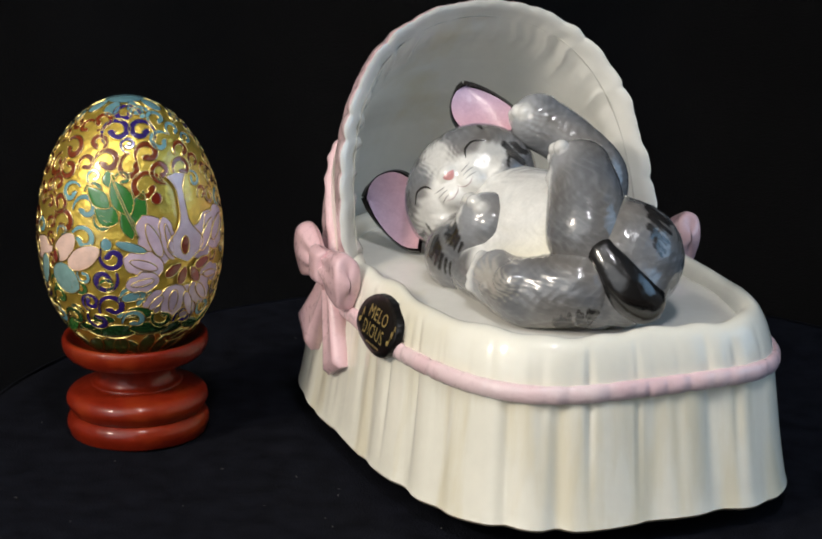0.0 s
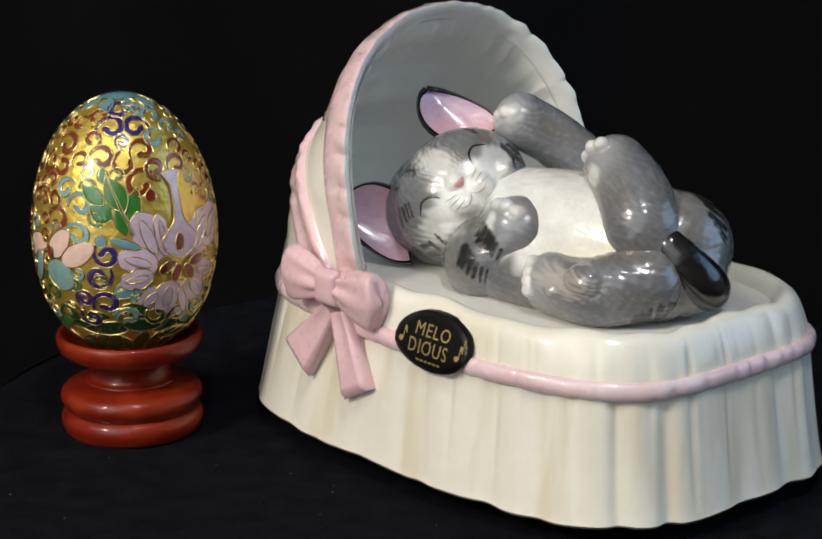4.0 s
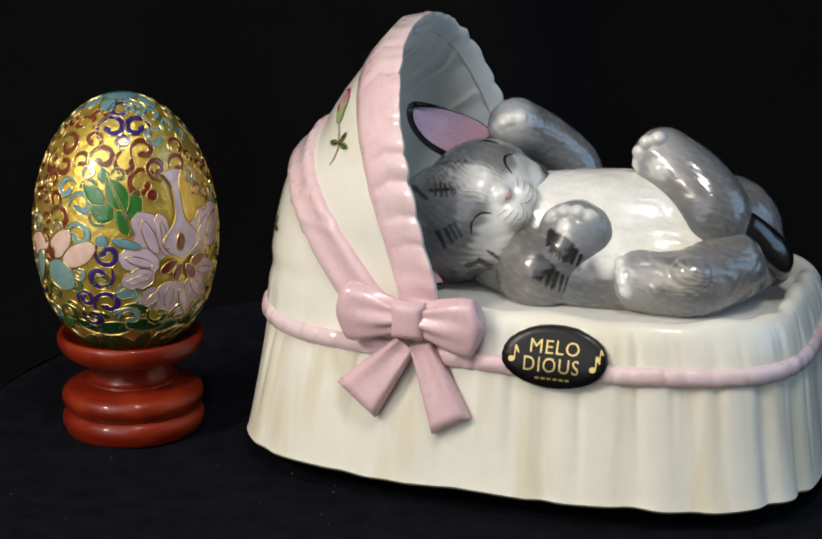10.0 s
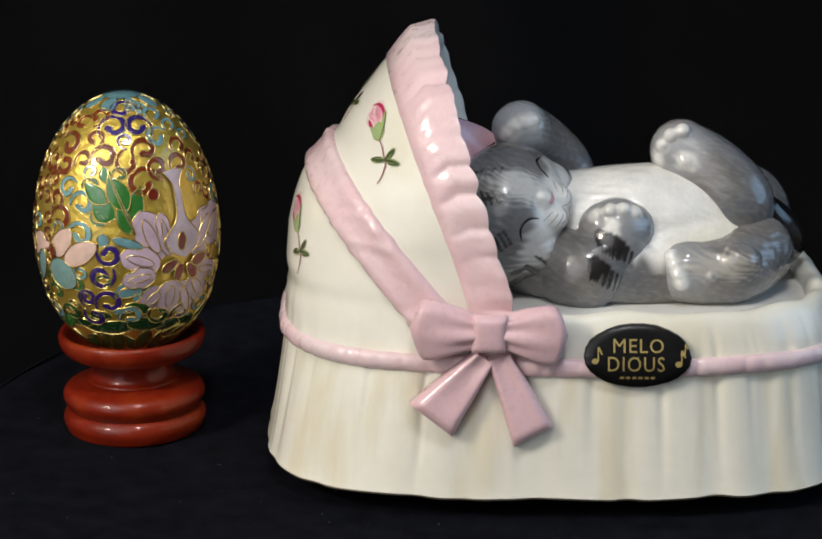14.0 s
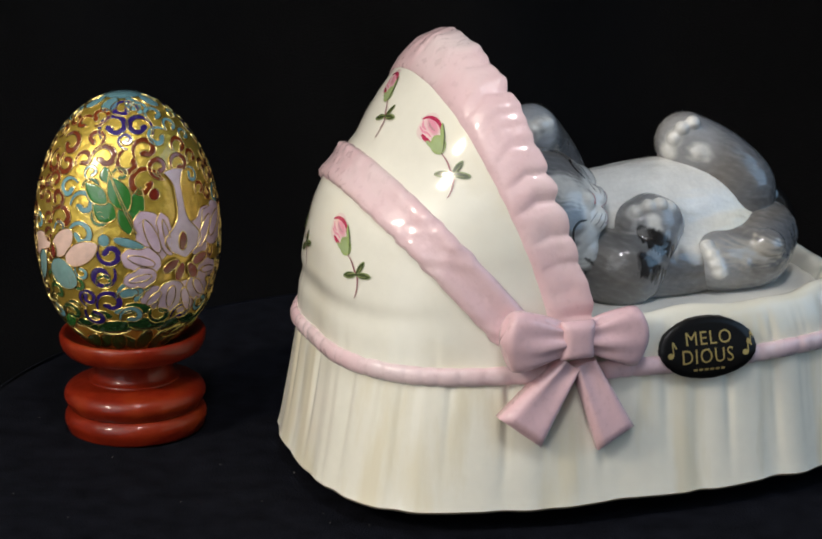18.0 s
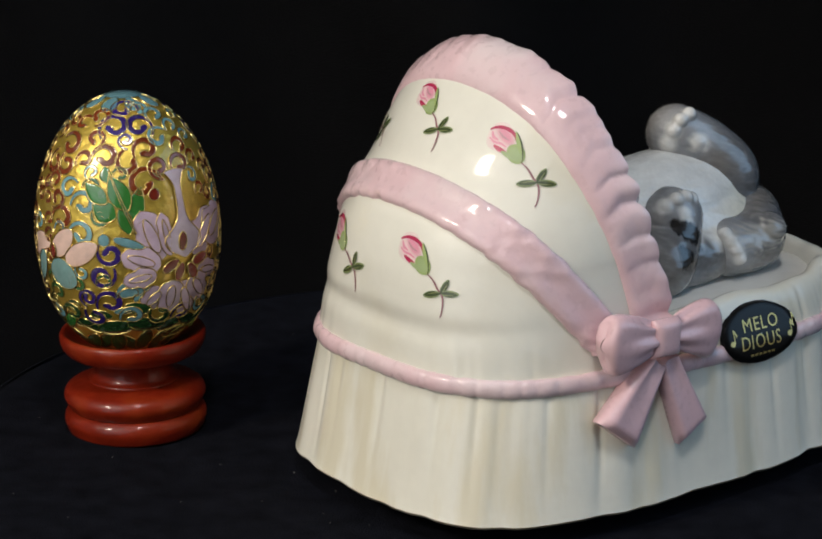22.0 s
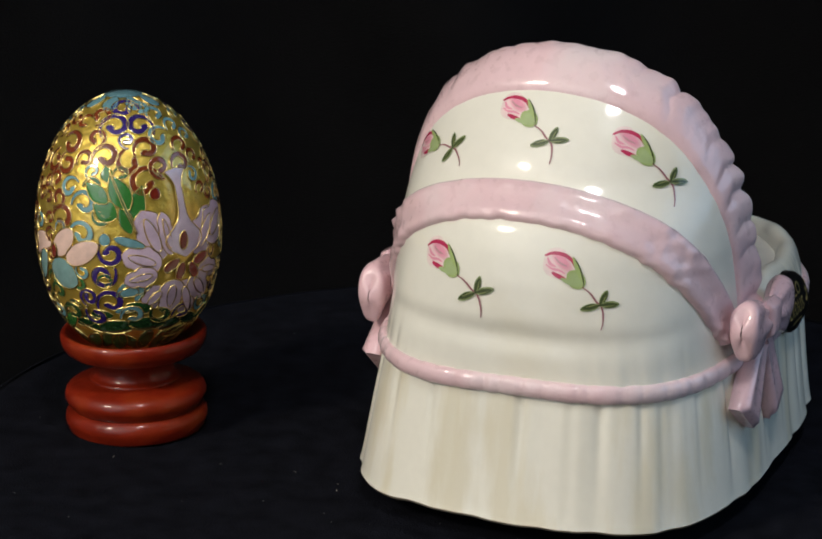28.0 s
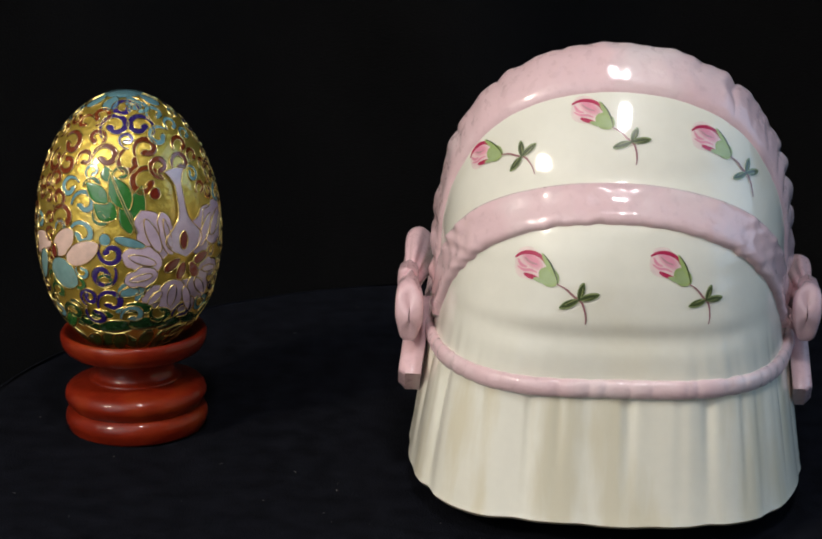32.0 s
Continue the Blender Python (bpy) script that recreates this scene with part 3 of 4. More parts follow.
def blob(name, balls, label="", voxel=0.0009, rounds=3, paint=None, fur=0.00007):
    """One smooth body out of overlapping balls (centre, radii, turn): fused, then painted by place."""
    bm = bmesh.new()
    for c, r, m in balls:
        t = Matrix.Translation(c) @ (m or Matrix()) @ Matrix.Diagonal((*r, 1))
        bmesh.ops.create_icosphere(bm, subdivisions=4, radius=1, matrix=t)
    me = bpy.data.meshes.new(name)
    bm.to_mesh(me)
    bm.free()
    ob = new(name, me)
    mod = ob.modifiers.new("fuse", "REMESH")
    mod.mode, mod.voxel_size = "VOXEL", voxel
    mod2 = ob.modifiers.new("smooth", "SMOOTH")
    mod2.factor, mod2.iterations = 0.6, rounds
    dg = bpy.context.evaluated_depsgraph_get()
    done = bpy.data.meshes.new_from_object(ob.evaluated_get(dg))
    bpy.data.objects.remove(ob)
    V = np.zeros(len(done.vertices) * 3)
    done.vertices.foreach_get("co", V)
    V = V.reshape(-1, 3)
    faces = [tuple(p.vertices) for p in done.polygons]
    N = np.zeros(len(V) * 3)
    done.vertices.foreach_get("normal", N)
    N = N.reshape(-1, 3)
    colour = paint(V, N)
    V = V + N * (fur * comb(V))[:, None]
    bpy.data.meshes.remove(done)
    return part(name, mesh_of(name, loc(V), faces, cat_glaze, paint=colour), None, kitten, label)


def chain(*nodes, steps=22):
    """Balls along a limb: nodes of x, y, z, radius."""
    n = smooth_curve(nodes, steps)
    return [(tuple(q[:3]), (q[3],) * 3, None) for q in n]


def toes(places, inward, r=0.0037):
    """Small round toes on the end of a paw, sunk a little towards its middle."""
    out = []
    for p in places:
        d = np.array(inward) - np.array(p)
        out.append((tuple(np.array(p) + d / np.linalg.norm(d) * r * 0.72), (r, r, r), None))
    return out


def white_toes(c, V, places, reach=0.0046):
    for p in places:
        c = mix(c, WHITE, 0.74 * (1 - step(reach * 0.35, reach * 1.15, np.linalg.norm(V - np.array(p), axis=1))))
    return c


GREY, PALE, WHITE, DARK = (np.array(c) for c in ((0.146, 0.149, 0.156), (0.33, 0.34, 0.355), (0.80, 0.785, 0.74), (0.014, 0.012, 0.011)))


CREAM = np.array((0.76, 0.67, 0.40))          # a yellower ring near the belly's edge, towards the hind legs


def step(a, b, x):
    t = np.clip((x - a) / (b - a), 0, 1)
    return t * t * (3 - 2 * t)


def mix(base, colour, m):
    return base + (colour - base) * np.clip(m, 0, 1)[:, None]


STROKES = {}
STROKES["ARM"] = [(50.4, 17.0, 48.6, 11.9, 1.5), (52.7, 14.7, 49.9, 8.9, 2.0), (55.0, 12.8, 52.7, 6.6, 2.2), (57.3, 10.5, 55.0, 5.0, 2.0), (59.6, 8.2, 57.7, 3.7, 1.5), (61.9, 6.0, 60.5, 2.5, 1.1), (44.2, 5.5, 41.9, -1.4, 2.2), (46.5, 3.2, 44.0, -2.5, 2.2), (48.8, 1.4, 46.7, -5.0, 1.8), (51.1, -0.9, 49.3, -7.1, 1.1), (53.6, -2.5, 52.2, -8.2, 0.9), (56.1, -3.7, 55.0, -8.9, 0.8), (58.6, -4.8, 57.7, -8.9, 0.7)]
STROKES["FACE"] = [(5.5, 47.9, 11.7, 49.5, 1.0), (11.7, 47.2, 14.7, 49.5, 1.0), (14.7, 46.7, 17.9, 49.5, 0.9), (3.7, 48.3, 7.1, 49.0, 1.0), (4.4, 39.9, 3.7, 34.8, 0.9), (6.2, 40.3, 6.0, 34.4, 0.9), (7.8, 39.9, 8.0, 34.6, 0.9), (9.6, 39.9, 10.3, 34.8, 0.9), (11.2, 38.7, 11.7, 35.3, 0.7), (2.5, 37.3, 10.1, 37.3, 1.4), (-2.7, 38.7, 0.2, 34.1, 2.1), (8.2, 22.0, 11.0, 15.8, 1.1), (10.1, 22.7, 12.8, 17.0, 0.9), (6.6, 20.4, 9.4, 14.7, 1.4), (3.7, 19.2, 6.4, 12.4, 1.8), (16.3, 4.4, 22.0, 5.5, 2.1), (18.6, 0.9, 25.4, 2.1, 2.1), (20.8, 6.2, 25.9, 3.2, 1.8), (24.3, 10.1, 27.7, 7.3, 0.9), (26.1, 9.4, 29.3, 6.0, 0.9), (19.2, -1.4, 24.3, -0.2, 1.6), (9.4, 56.4, 17.4, 59.3, 0.9), (24.3, 59.3, 33.4, 56.4, 1.0), (46.0, 52.5, 50.6, 49.0, 0.9), (49.5, 50.2, 54.1, 42.2, 1.0)]
STROKES["THIGH"] = [(115.5, -21.3, 117.8, -17.4, 1.4), (118.2, -21.3, 121.0, -15.6, 1.7), (122.3, -20.4, 125.1, -14.0, 1.7), (126.2, -19.2, 129.2, -12.6, 1.7), (129.7, -17.9, 132.4, -11.2, 1.7), (113.2, -21.8, 115.0, -18.8, 1.4), (133.8, -16.3, 136.1, -9.6, 1.7)]
STROKES["CHEEK"] = [(40.8, 54.8, 47.2, 49.0, 1.6), (43.1, 50.9, 49.9, 45.8, 1.8), (46.0, 53.2, 50.4, 50.9, 1.4)]
STROKES["RUMP"] = [(104.0, 38.7, 106.8, 32.5, 1.6), (99.9, 34.8, 106.8, 28.6, 1.4), (101.3, 31.7, 111.8, 24.5, 1.6), (103.3, 27.1, 112.7, 20.0, 1.7), (104.3, 23.4, 112.8, 15.9, 1.7), (104.0, 18.8, 111.9, 11.8, 1.8), (105.6, 14.5, 110.5, 8.0, 1.6), (106.5, 10.5, 109.5, 6.0, 1.4)]

# two sides from which the brush came: eye, a place on the kitten, across, up
FROM = {"front": ((0.4162, -0.8916, 0.36), (-0.0388, -0.0484, 0.08024), (0.9092, 0.4163, 0.036), (-0.139, 0.2239, 0.965)),
        "near": ((0.5659, -0.8075, 0.36), (-0.02666, -0.05452, 0.08024), (0.8246, 0.5657, 0.036), (-0.1753, 0.1968, 0.9650)),
        "foot": ((0.9088, -0.4046, 0.36), (0.01270, -0.06091, 0.08120), (0.4026, 0.9163, 0.030), (-0.2503, 0.0794, 0.9665))}


def brushed(c, V, N, names, side, strength=0.92, soft=1.0, fine=1.0):
    """Frayed dark brush marks, laid on from one side."""
    eye, o, a, b = (np.array(v) for v in FROM[side])
    ax = np.cross(a, b)
    way = V - eye
    q = eye + way * (((o - eye) @ ax) / (way @ ax))[:, None] - o
    P = np.stack([q @ a, q @ b], 1) * 1000
    facing = np.einsum("ij,ij->i", N, way) < 0
    for name in names:
        for x0, y0, x1, y1, w in STROKES[name]:
            w = w * fine
            p, d = np.array((x0, y0)), np.array((x1 - x0, y1 - y0))
            t = np.clip((P - p) @ d / (d @ d), 0, 1)
            dist = np.linalg.norm(P - p - t[:, None] * d, axis=1)
            across = (P - p) @ np.array((-d[1], d[0])) / np.linalg.norm(d)
            hair = 0.22 * w * np.sin(across * 3.6 + x0) * (0.3 + t)
            m = 1 - step(w * 0.55, w * 0.90 * soft, dist * (0.8 + 0.4 * t) + hair)
            c = mix(c, DARK, strength * m * facing)
    return c


def furry(V, base=GREY):
    n = 0.5 + 0.5 * np.sin(V[:, 0] * 130 + 2 * np.sin(V[:, 1] * 170) + V[:, 2] * 110)
    f = 0.5 + 0.5 * np.sin(V[:, 0] * 1100 + 3 * np.sin(V[:, 2] * 420) + V[:, 1] * 700)
    strand = np.maximum(0, comb(V)) ** 2
    x, y, z = V.T
    bend = 3.0 * np.sin(x * 150 + 2.0 * np.sin(z * 210)) + 2.5 * np.sin(y * 190 - z * 140)
    fine = np.sin(z * 2300 + x * 900 + y * 500 + bend) * np.sin(x * 310 - y * 260 + 2 * np.sin(z * 330))
    warm = (0.5 + 0.5 * np.sin(x * 95 - z * 120 + 2 * np.sin(y * 110 + z * 60)))[:, None]          # brown wash in places
    base = base * (1 + warm * np.array((0.10, 0.0, -0.12)))
    return base * (0.84 + 0.26 * n + 0.08 * f + 0.22 * strand)[:, None] + 0.035 * (np.maximum(0, fine) ** 2)[:, None]


FWD = Vector((0.643, -0.642, 0.416)).normalized()
SIDE = Vector((0.219, 0.682, 0.696)).normalized()
CROWN = FWD.cross(SIDE).normalized()
HEAD_C = Vector((-0.0256, -0.0174, 0.1048))
HEAD = Matrix.Translation(HEAD_C) @ Matrix((SIDE, CROWN, FWD)).transposed().to_4x4()
HEAD_INV = np.array(HEAD.inverted())


def head_space(V):
    return V @ HEAD_INV[:3, :3].T + HEAD_INV[:3, 3]


def on_head(s, u, f):
    return tuple(HEAD @ Vector((s, u, f)))


def paint_head(V, N):
    h = head_space(V)
    s, u, f = h.T
    c = furry(V)
    muzzle = np.hypot(s / 0.0150, (u + 0.006) / 0.0115)
    c = mix(c, WHITE, (1 - step(0.8, 1.35, muzzle)) * (f > 0))
    cheek = np.hypot((np.abs(s) - 0.017) / 0.012, (u + 0.004) / 0.008)
    c = mix(c, WHITE, 0.62 * (1 - step(0.6, 1.3, cheek + 0.25 * comb(V))) * (f > 0))
    c = brushed(c, V, N, ['FACE'], 'front', 0.95, 1.1, 0.62)
    c = brushed(c, V, N, ['CHEEK'], 'foot')
    brow = np.hypot(s / 0.0085, (u - 0.012) / 0.014)
    c = mix(c, WHITE, 0.72 * (1 - step(0.4, 1.25, brow + 0.22 * comb(V * 2.3))) * (f > 0))
    return c


blob("head", [(on_head(-0.008, 0.004, -0.014), (0.0275,) * 3, None), (HEAD_C, (0.0325, 0.0285, 0.0265), HEAD.to_3x3().to_4x4()),
              (on_head(0.0050, -0.0055, 0.0215), (0.0085, 0.0070, 0.0068), None), (on_head(-0.0050, -0.0055, 0.0215), (0.0085, 0.0070, 0.0068), None),
              (on_head(0, 0.002, 0.0235), (0.0050, 0.0060, 0.0050), None), (on_head(0, -0.0105, 0.0205), (0.0055, 0.0045, 0.005), None),
              (on_head(0.016, -0.009, 0.010), (0.013, 0.012, 0.012), None), (on_head(-0.016, -0.009, 0.010), (0.013, 0.012, 0.012), None)],
     paint=paint_head, voxel=0.0008, rounds=14)


def paint_torso(V, N):
    c = furry(V)
    x, y, z = V.T
    belly = np.hypot((x - 0.038) / 0.044, (y + 0.010) / 0.031)
    c = mix(c, WHITE, (1 - step(0.92, 1.12, belly + 0.04 * np.sin(np.arctan2(y, x - 0.035) * 38 + 2 * np.sin(x * 260)))) * (z > 0.086))
    c = mix(c, CREAM, 0.42 * step(0.55, 0.95, belly) * (1 - step(0.98, 1.15, belly)) * step(0.035, 0.06, x) * (z > 0.086))
    c = brushed(c, V, N, ['RUMP'], 'foot')
    return c


blob("torso", chain((0.004, -0.005, 0.0945, 0.0265), (0.028, -0.004, 0.0950, 0.0290), (0.050, 0.0, 0.0950, 0.0292), (0.068, 0.006, 0.0960, 0.0275), (0.078, 0.011, 0.0980, 0.0245), steps=26)
     + chain((-0.016, -0.0220, 0.0850, 0.0150), (0.000, -0.0280, 0.0840, 0.0160), (0.020, -0.0310, 0.0830, 0.0150), (0.040, -0.0300, 0.0825, 0.0140), (0.060, -0.0240, 0.0840, 0.0150), steps=22)
     + chain((0.078, 0.000, 0.0900, 0.0190), (0.087, 0.006, 0.0900, 0.0190), steps=6) + [((0.0835, -0.006, 0.0865), (0.0165,) * 3, None)]
     + chain((0.004, -0.020, 0.0885, 0.0175), (0.026, -0.019, 0.0880, 0.0185), (0.056, -0.016, 0.0885, 0.0190), (0.078, -0.004, 0.0900, 0.0185), steps=20),
     paint=paint_torso, voxel=0.0010, rounds=10, fur=0.00012)


NEAR_FRONT = ((0.0108, -0.0355, 0.1105), (0.0165, -0.0370, 0.1135), (0.0228, -0.0370, 0.1140), (0.0285, -0.0355, 0.1120))
FAR_FRONT = ((-0.0140, 0.0015, 0.1425), (-0.0188, -0.0002, 0.1422), (-0.0228, -0.0003, 0.1395), (-0.0252, 0.0012, 0.1358))
NEAR_HIND = ((0.0425, -0.0414, 0.0945), (0.0440, -0.0448, 0.0908), (0.0455, -0.0472, 0.0868), (0.0472, -0.0482, 0.0826))
FAR_HIND = ((0.0395, -0.0060, 0.1280), (0.0402, -0.0085, 0.1345), (0.0440, -0.0095, 0.1400), (0.0500, -0.0095, 0.1425))


def paint_near_arm(V, N):
    c = furry(V)
    c = mix(c, PALE * 1.1, 0.5 * (1 - step(0.006, 0.020, np.linalg.norm(V - (0.0215, -0.036, 0.108), axis=1))))
    c = mix(c, WHITE, 0.85 * (1 - step(0.6, 1.3, np.linalg.norm((V - (0.0180, -0.0395, 0.1040)) / (0.0036, 0.006, 0.0062), axis=1) + 0.15 * comb(V))))
    c = white_toes(c, V, NEAR_FRONT)
    return brushed(c, V, N, ['ARM'], 'front', 0.98, 1.25)


blob("front_leg", chain((-0.002, -0.024, 0.086, 0.0175), (0.0065, -0.034, 0.0835, 0.0172), (0.0170, -0.0315, 0.0905, 0.0148), (0.0210, -0.0280, 0.1005, 0.0148))
     + [((0.0165, -0.0285, 0.1010), (0.0126,) * 3, None), ((0.0250, -0.0275, 0.1010), (0.0126,) * 3, None)] + toes(NEAR_FRONT, (0.0212, -0.0280, 0.1005)),
     paint=paint_near_arm, voxel=0.0007, rounds=3)


def paint_far_arm(V, N):
    c = furry(V)
    c = mix(c, PALE * 1.1, 0.85 * (1 - step(0.007, 0.020, np.linalg.norm(V - (-0.022, 0.003, 0.140), axis=1) + 0.002 * comb(V * 1.6))))
    return white_toes(c, V, FAR_FRONT, 0.0052)


blob("front_leg", chain((0.005, 0.031, 0.104, 0.0138), (0.001, 0.033, 0.115, 0.0134), (-0.009, 0.0235, 0.1275, 0.0126), (-0.0190, 0.0123, 0.1358, 0.0130)) + toes(FAR_FRONT, (-0.0185, 0.0120, 0.1365)),
     paint=paint_far_arm, voxel=0.0007, rounds=3)


def paint_near_hind(V, N):
    c = furry(V, GREY * 1.05)
    c = mix(c, PALE * 1.1, 0.7 * (1 - step(0.006, 0.022, np.linalg.norm(V - (0.047, -0.045, 0.090), axis=1))))
    sole = np.linalg.norm((V - (0.0640, -0.0455, 0.0905)) / (0.0185, 0.010, 0.0062), axis=1)
    c = mix(c, PALE * (1.38, 1.25, 1.05), 0.75 * (1 - step(0.5, 1.3, sole + 0.45 * comb(V * 1.7))))
    c = white_toes(c, V, NEAR_HIND)
    return brushed(c, V, N, ['THIGH'], 'near')


def paint_far_hind(V, N):
    c = furry(V, GREY * 1.05)
    c = mix(c, PALE * 1.1, 0.7 * (1 - step(0.006, 0.022, np.linalg.norm(V - (0.046, -0.010, 0.132), axis=1))))
    c = mix(c, WHITE, 0.7 * (1 - step(0.5, 1.2, np.linalg.norm((V - (0.0515, -0.0150, 0.1285)) / (0.006, 0.008, 0.0045), axis=1) + 0.2 * comb(V))))
    return white_toes(c, V, FAR_HIND, 0.0052)


blob("hind_leg", chain((0.0510, -0.0340, 0.0845, 0.0135), (0.061, -0.0325, 0.0838, 0.0140), (0.073, -0.029, 0.0848, 0.0152), (0.084, -0.014, 0.0885, 0.0165))
     + [((0.0725, -0.0375, 0.0905), (0.0105, 0.0088, 0.0078), None), ((0.0560, -0.0418, 0.0880), (0.0046,) * 3, None), ((0.0600, -0.0435, 0.0845), (0.0044,) * 3, None)]
     + toes(NEAR_HIND, (0.0510, -0.0340, 0.0845)), paint=paint_near_hind, voxel=0.0007, rounds=3, fur=0.00016)
blob("hind_leg", chain((0.0510, 0.001, 0.1300, 0.0138), (0.0630, -0.002, 0.1215, 0.0160), (0.0735, -0.006, 0.1110, 0.0172), (0.0755, -0.006, 0.1050, 0.0170))
     + [((0.0530, -0.0095, 0.1275), (0.0068, 0.0058, 0.0058), None)] + toes(FAR_HIND, (0.0510, 0.001, 0.1300), 0.0035), paint=paint_far_hind, voxel=0.0007, rounds=3)
blob("tail", chain((0.0890, -0.005, 0.1035, 0.0082), (0.0935, -0.002, 0.0975, 0.0098), (0.0985, 0.003, 0.0900, 0.0105), (0.0985, 0.009, 0.0850, 0.0098)), "glossy black tail", fur=0.0,
     paint=lambda V, N: np.tile(DARK * 0.5, (len(V), 1)))


def ear(k):
    """A thin cupped triangle with a dark back and a lilac-pink inside."""
    a, b, tip = ((0.0119, 0.0250, -0.0037), (0.0385, 0.0065, -0.0077), (0.0274, 0.0467, -0.0117)) if k > 0 else ((-0.0165, 0.0270, -0.003), (-0.0390, -0.0050, -0.0055), (-0.0424, 0.0378, -0.0092))
    a, b, tip = np.array(a), np.array(b), np.array(tip)
    rows = []
    for u in np.linspace(0, 1, 18):
        e = (1 - u ** 2.3) ** 0.75 * (0.88 + 0.12 * math.sin(math.pi / 2 * min(1.0, u * 2.4)))
        m = (a + b) / 2
        base_a, base_b = m + (a - m) * e, m + (b - m) * e
        axis = (tip - m) * u
        r = []
        for v in np.linspace(0, 1, 15):
            cup = -0.0065 * math.sin(v * math.pi) * (1 - 0.6 * u)
            r.append(base_a * (1 - v) + base_b * v + axis + np.array((0, 0, cup)))
        rows.append(r)
    P = np.array(rows)
    n = normals(P)
    if n[5, 7, 2] < 0:
        n = -n
    to_box = lambda Q: loc(Q @ np.array(HEAD.to_3x3()).T + np.array(HEAD.translation))
    inner, back = P + n * 0.0004, P - n * 0.0016
    border = lambda Q: np.concatenate([Q[:, 0], Q[-1], Q[::-1, -1]])
    rim = np.stack([border(inner), border(back)], 0)
    v, f = merge(grid(to_box(back)), grid(to_box(rim)))
    shell = part("ear", mesh_of("ear", v, f, cat_glaze, paint=np.tile(DARK, (len(v), 1))), None, kitten, "black-backed pointed ear")
    mid = inner.reshape(-1, 3).mean(0)
    q = to_box(mid + (inner - mid) * 0.965 + n * 0.0006)
    v, f = grid(q)
    t = np.repeat(np.linspace(0, 1, 18), 15)
    col = np.array((0.66, 0.38, 0.43)) * (1 - t[:, None]) ** 0.9 + np.array((0.50, 0.41, 0.58)) * (1 - (1 - t[:, None]) ** 0.9)
    part("inner_ear", mesh_of("inner_ear", v, f, cat_glaze, paint=col), None, kitten, "lilac and pink inner ear")


ear(-1)
ear(1)


HEAD_BOX = [o for o in kitten.children if o.name == "head"][0]
HEAD_TREE = BVHTree.FromPolygons([v.co.copy() for v in HEAD_BOX.data.vertices], [tuple(p.vertices) for p in HEAD_BOX.data.polygons])


def face_point(s, u, lift=0.0):
    """The place on the face at (side, up), lifted off the glaze."""
    a, b = Vector(loc(on_head(s, u, 0.06))), Vector(loc(on_head(s, u, 0.0)))
    p, n, _, _ = HEAD_TREE.ray_cast(a, (b - a).normalized())
    return np.array(p + n * lift * K), np.array(n)


def ink(name, line, wide, colour, label=""):
    """A painted line on the face, thick in the middle."""
    pts = smooth_curve(line, 18)
    rows = []
    for i, (s, u) in enumerate(pts):
        q = pts[min(i + 1, 17)] - pts[max(i - 1, 0)]
        q = q / np.linalg.norm(q)
        w = wide * (0.25 + 0.75 * math.sin(math.pi * i / 17))
        rows.append([face_point(s - q[1] * w * k, u + q[0] * w * k, 0.00025 - 0.0004 * (abs(k) > 0.9))[0] for k in (-1, -0.5, 0, 0.5, 1)])
    v, f = grid(np.array(rows))
    part(name, mesh_of(name, v, f, cat_glaze, paint=np.tile(np.array(colour), (len(v), 1))), None, kitten, label)


for k in (-1, 1):
    ink("eyelid", [(k * 0.0104, 0.0026), (k * 0.0128, 0.0066), (k * 0.0172, 0.0078), (k * 0.0214, 0.0046)], 0.00074, DARK, "closed eye painted as a dark arc")
    ink("mouth", [(0, -0.0060), (k * 0.0020, -0.0084), (k * 0.0052, -0.0092), (k * 0.0080, -0.0078)], 0.00022, (0.38, 0.26, 0.26))
    for j in range(3):
        ink("whisker", [(k * (0.0050 - 0.0004 * j), -0.0022 - 0.0022 * j), (k * 0.0082, -0.0010 - 0.0028 * j), (k * 0.0104, -0.0002 - 0.0032 * j)], 0.00026, (0.36, 0.35, 0.34))
ink("nose", [(-0.0028, 0.0012), (0, 0.0002), (0.0028, 0.0012)], 0.0020, (0.68, 0.33, 0.32), "small pink nose")



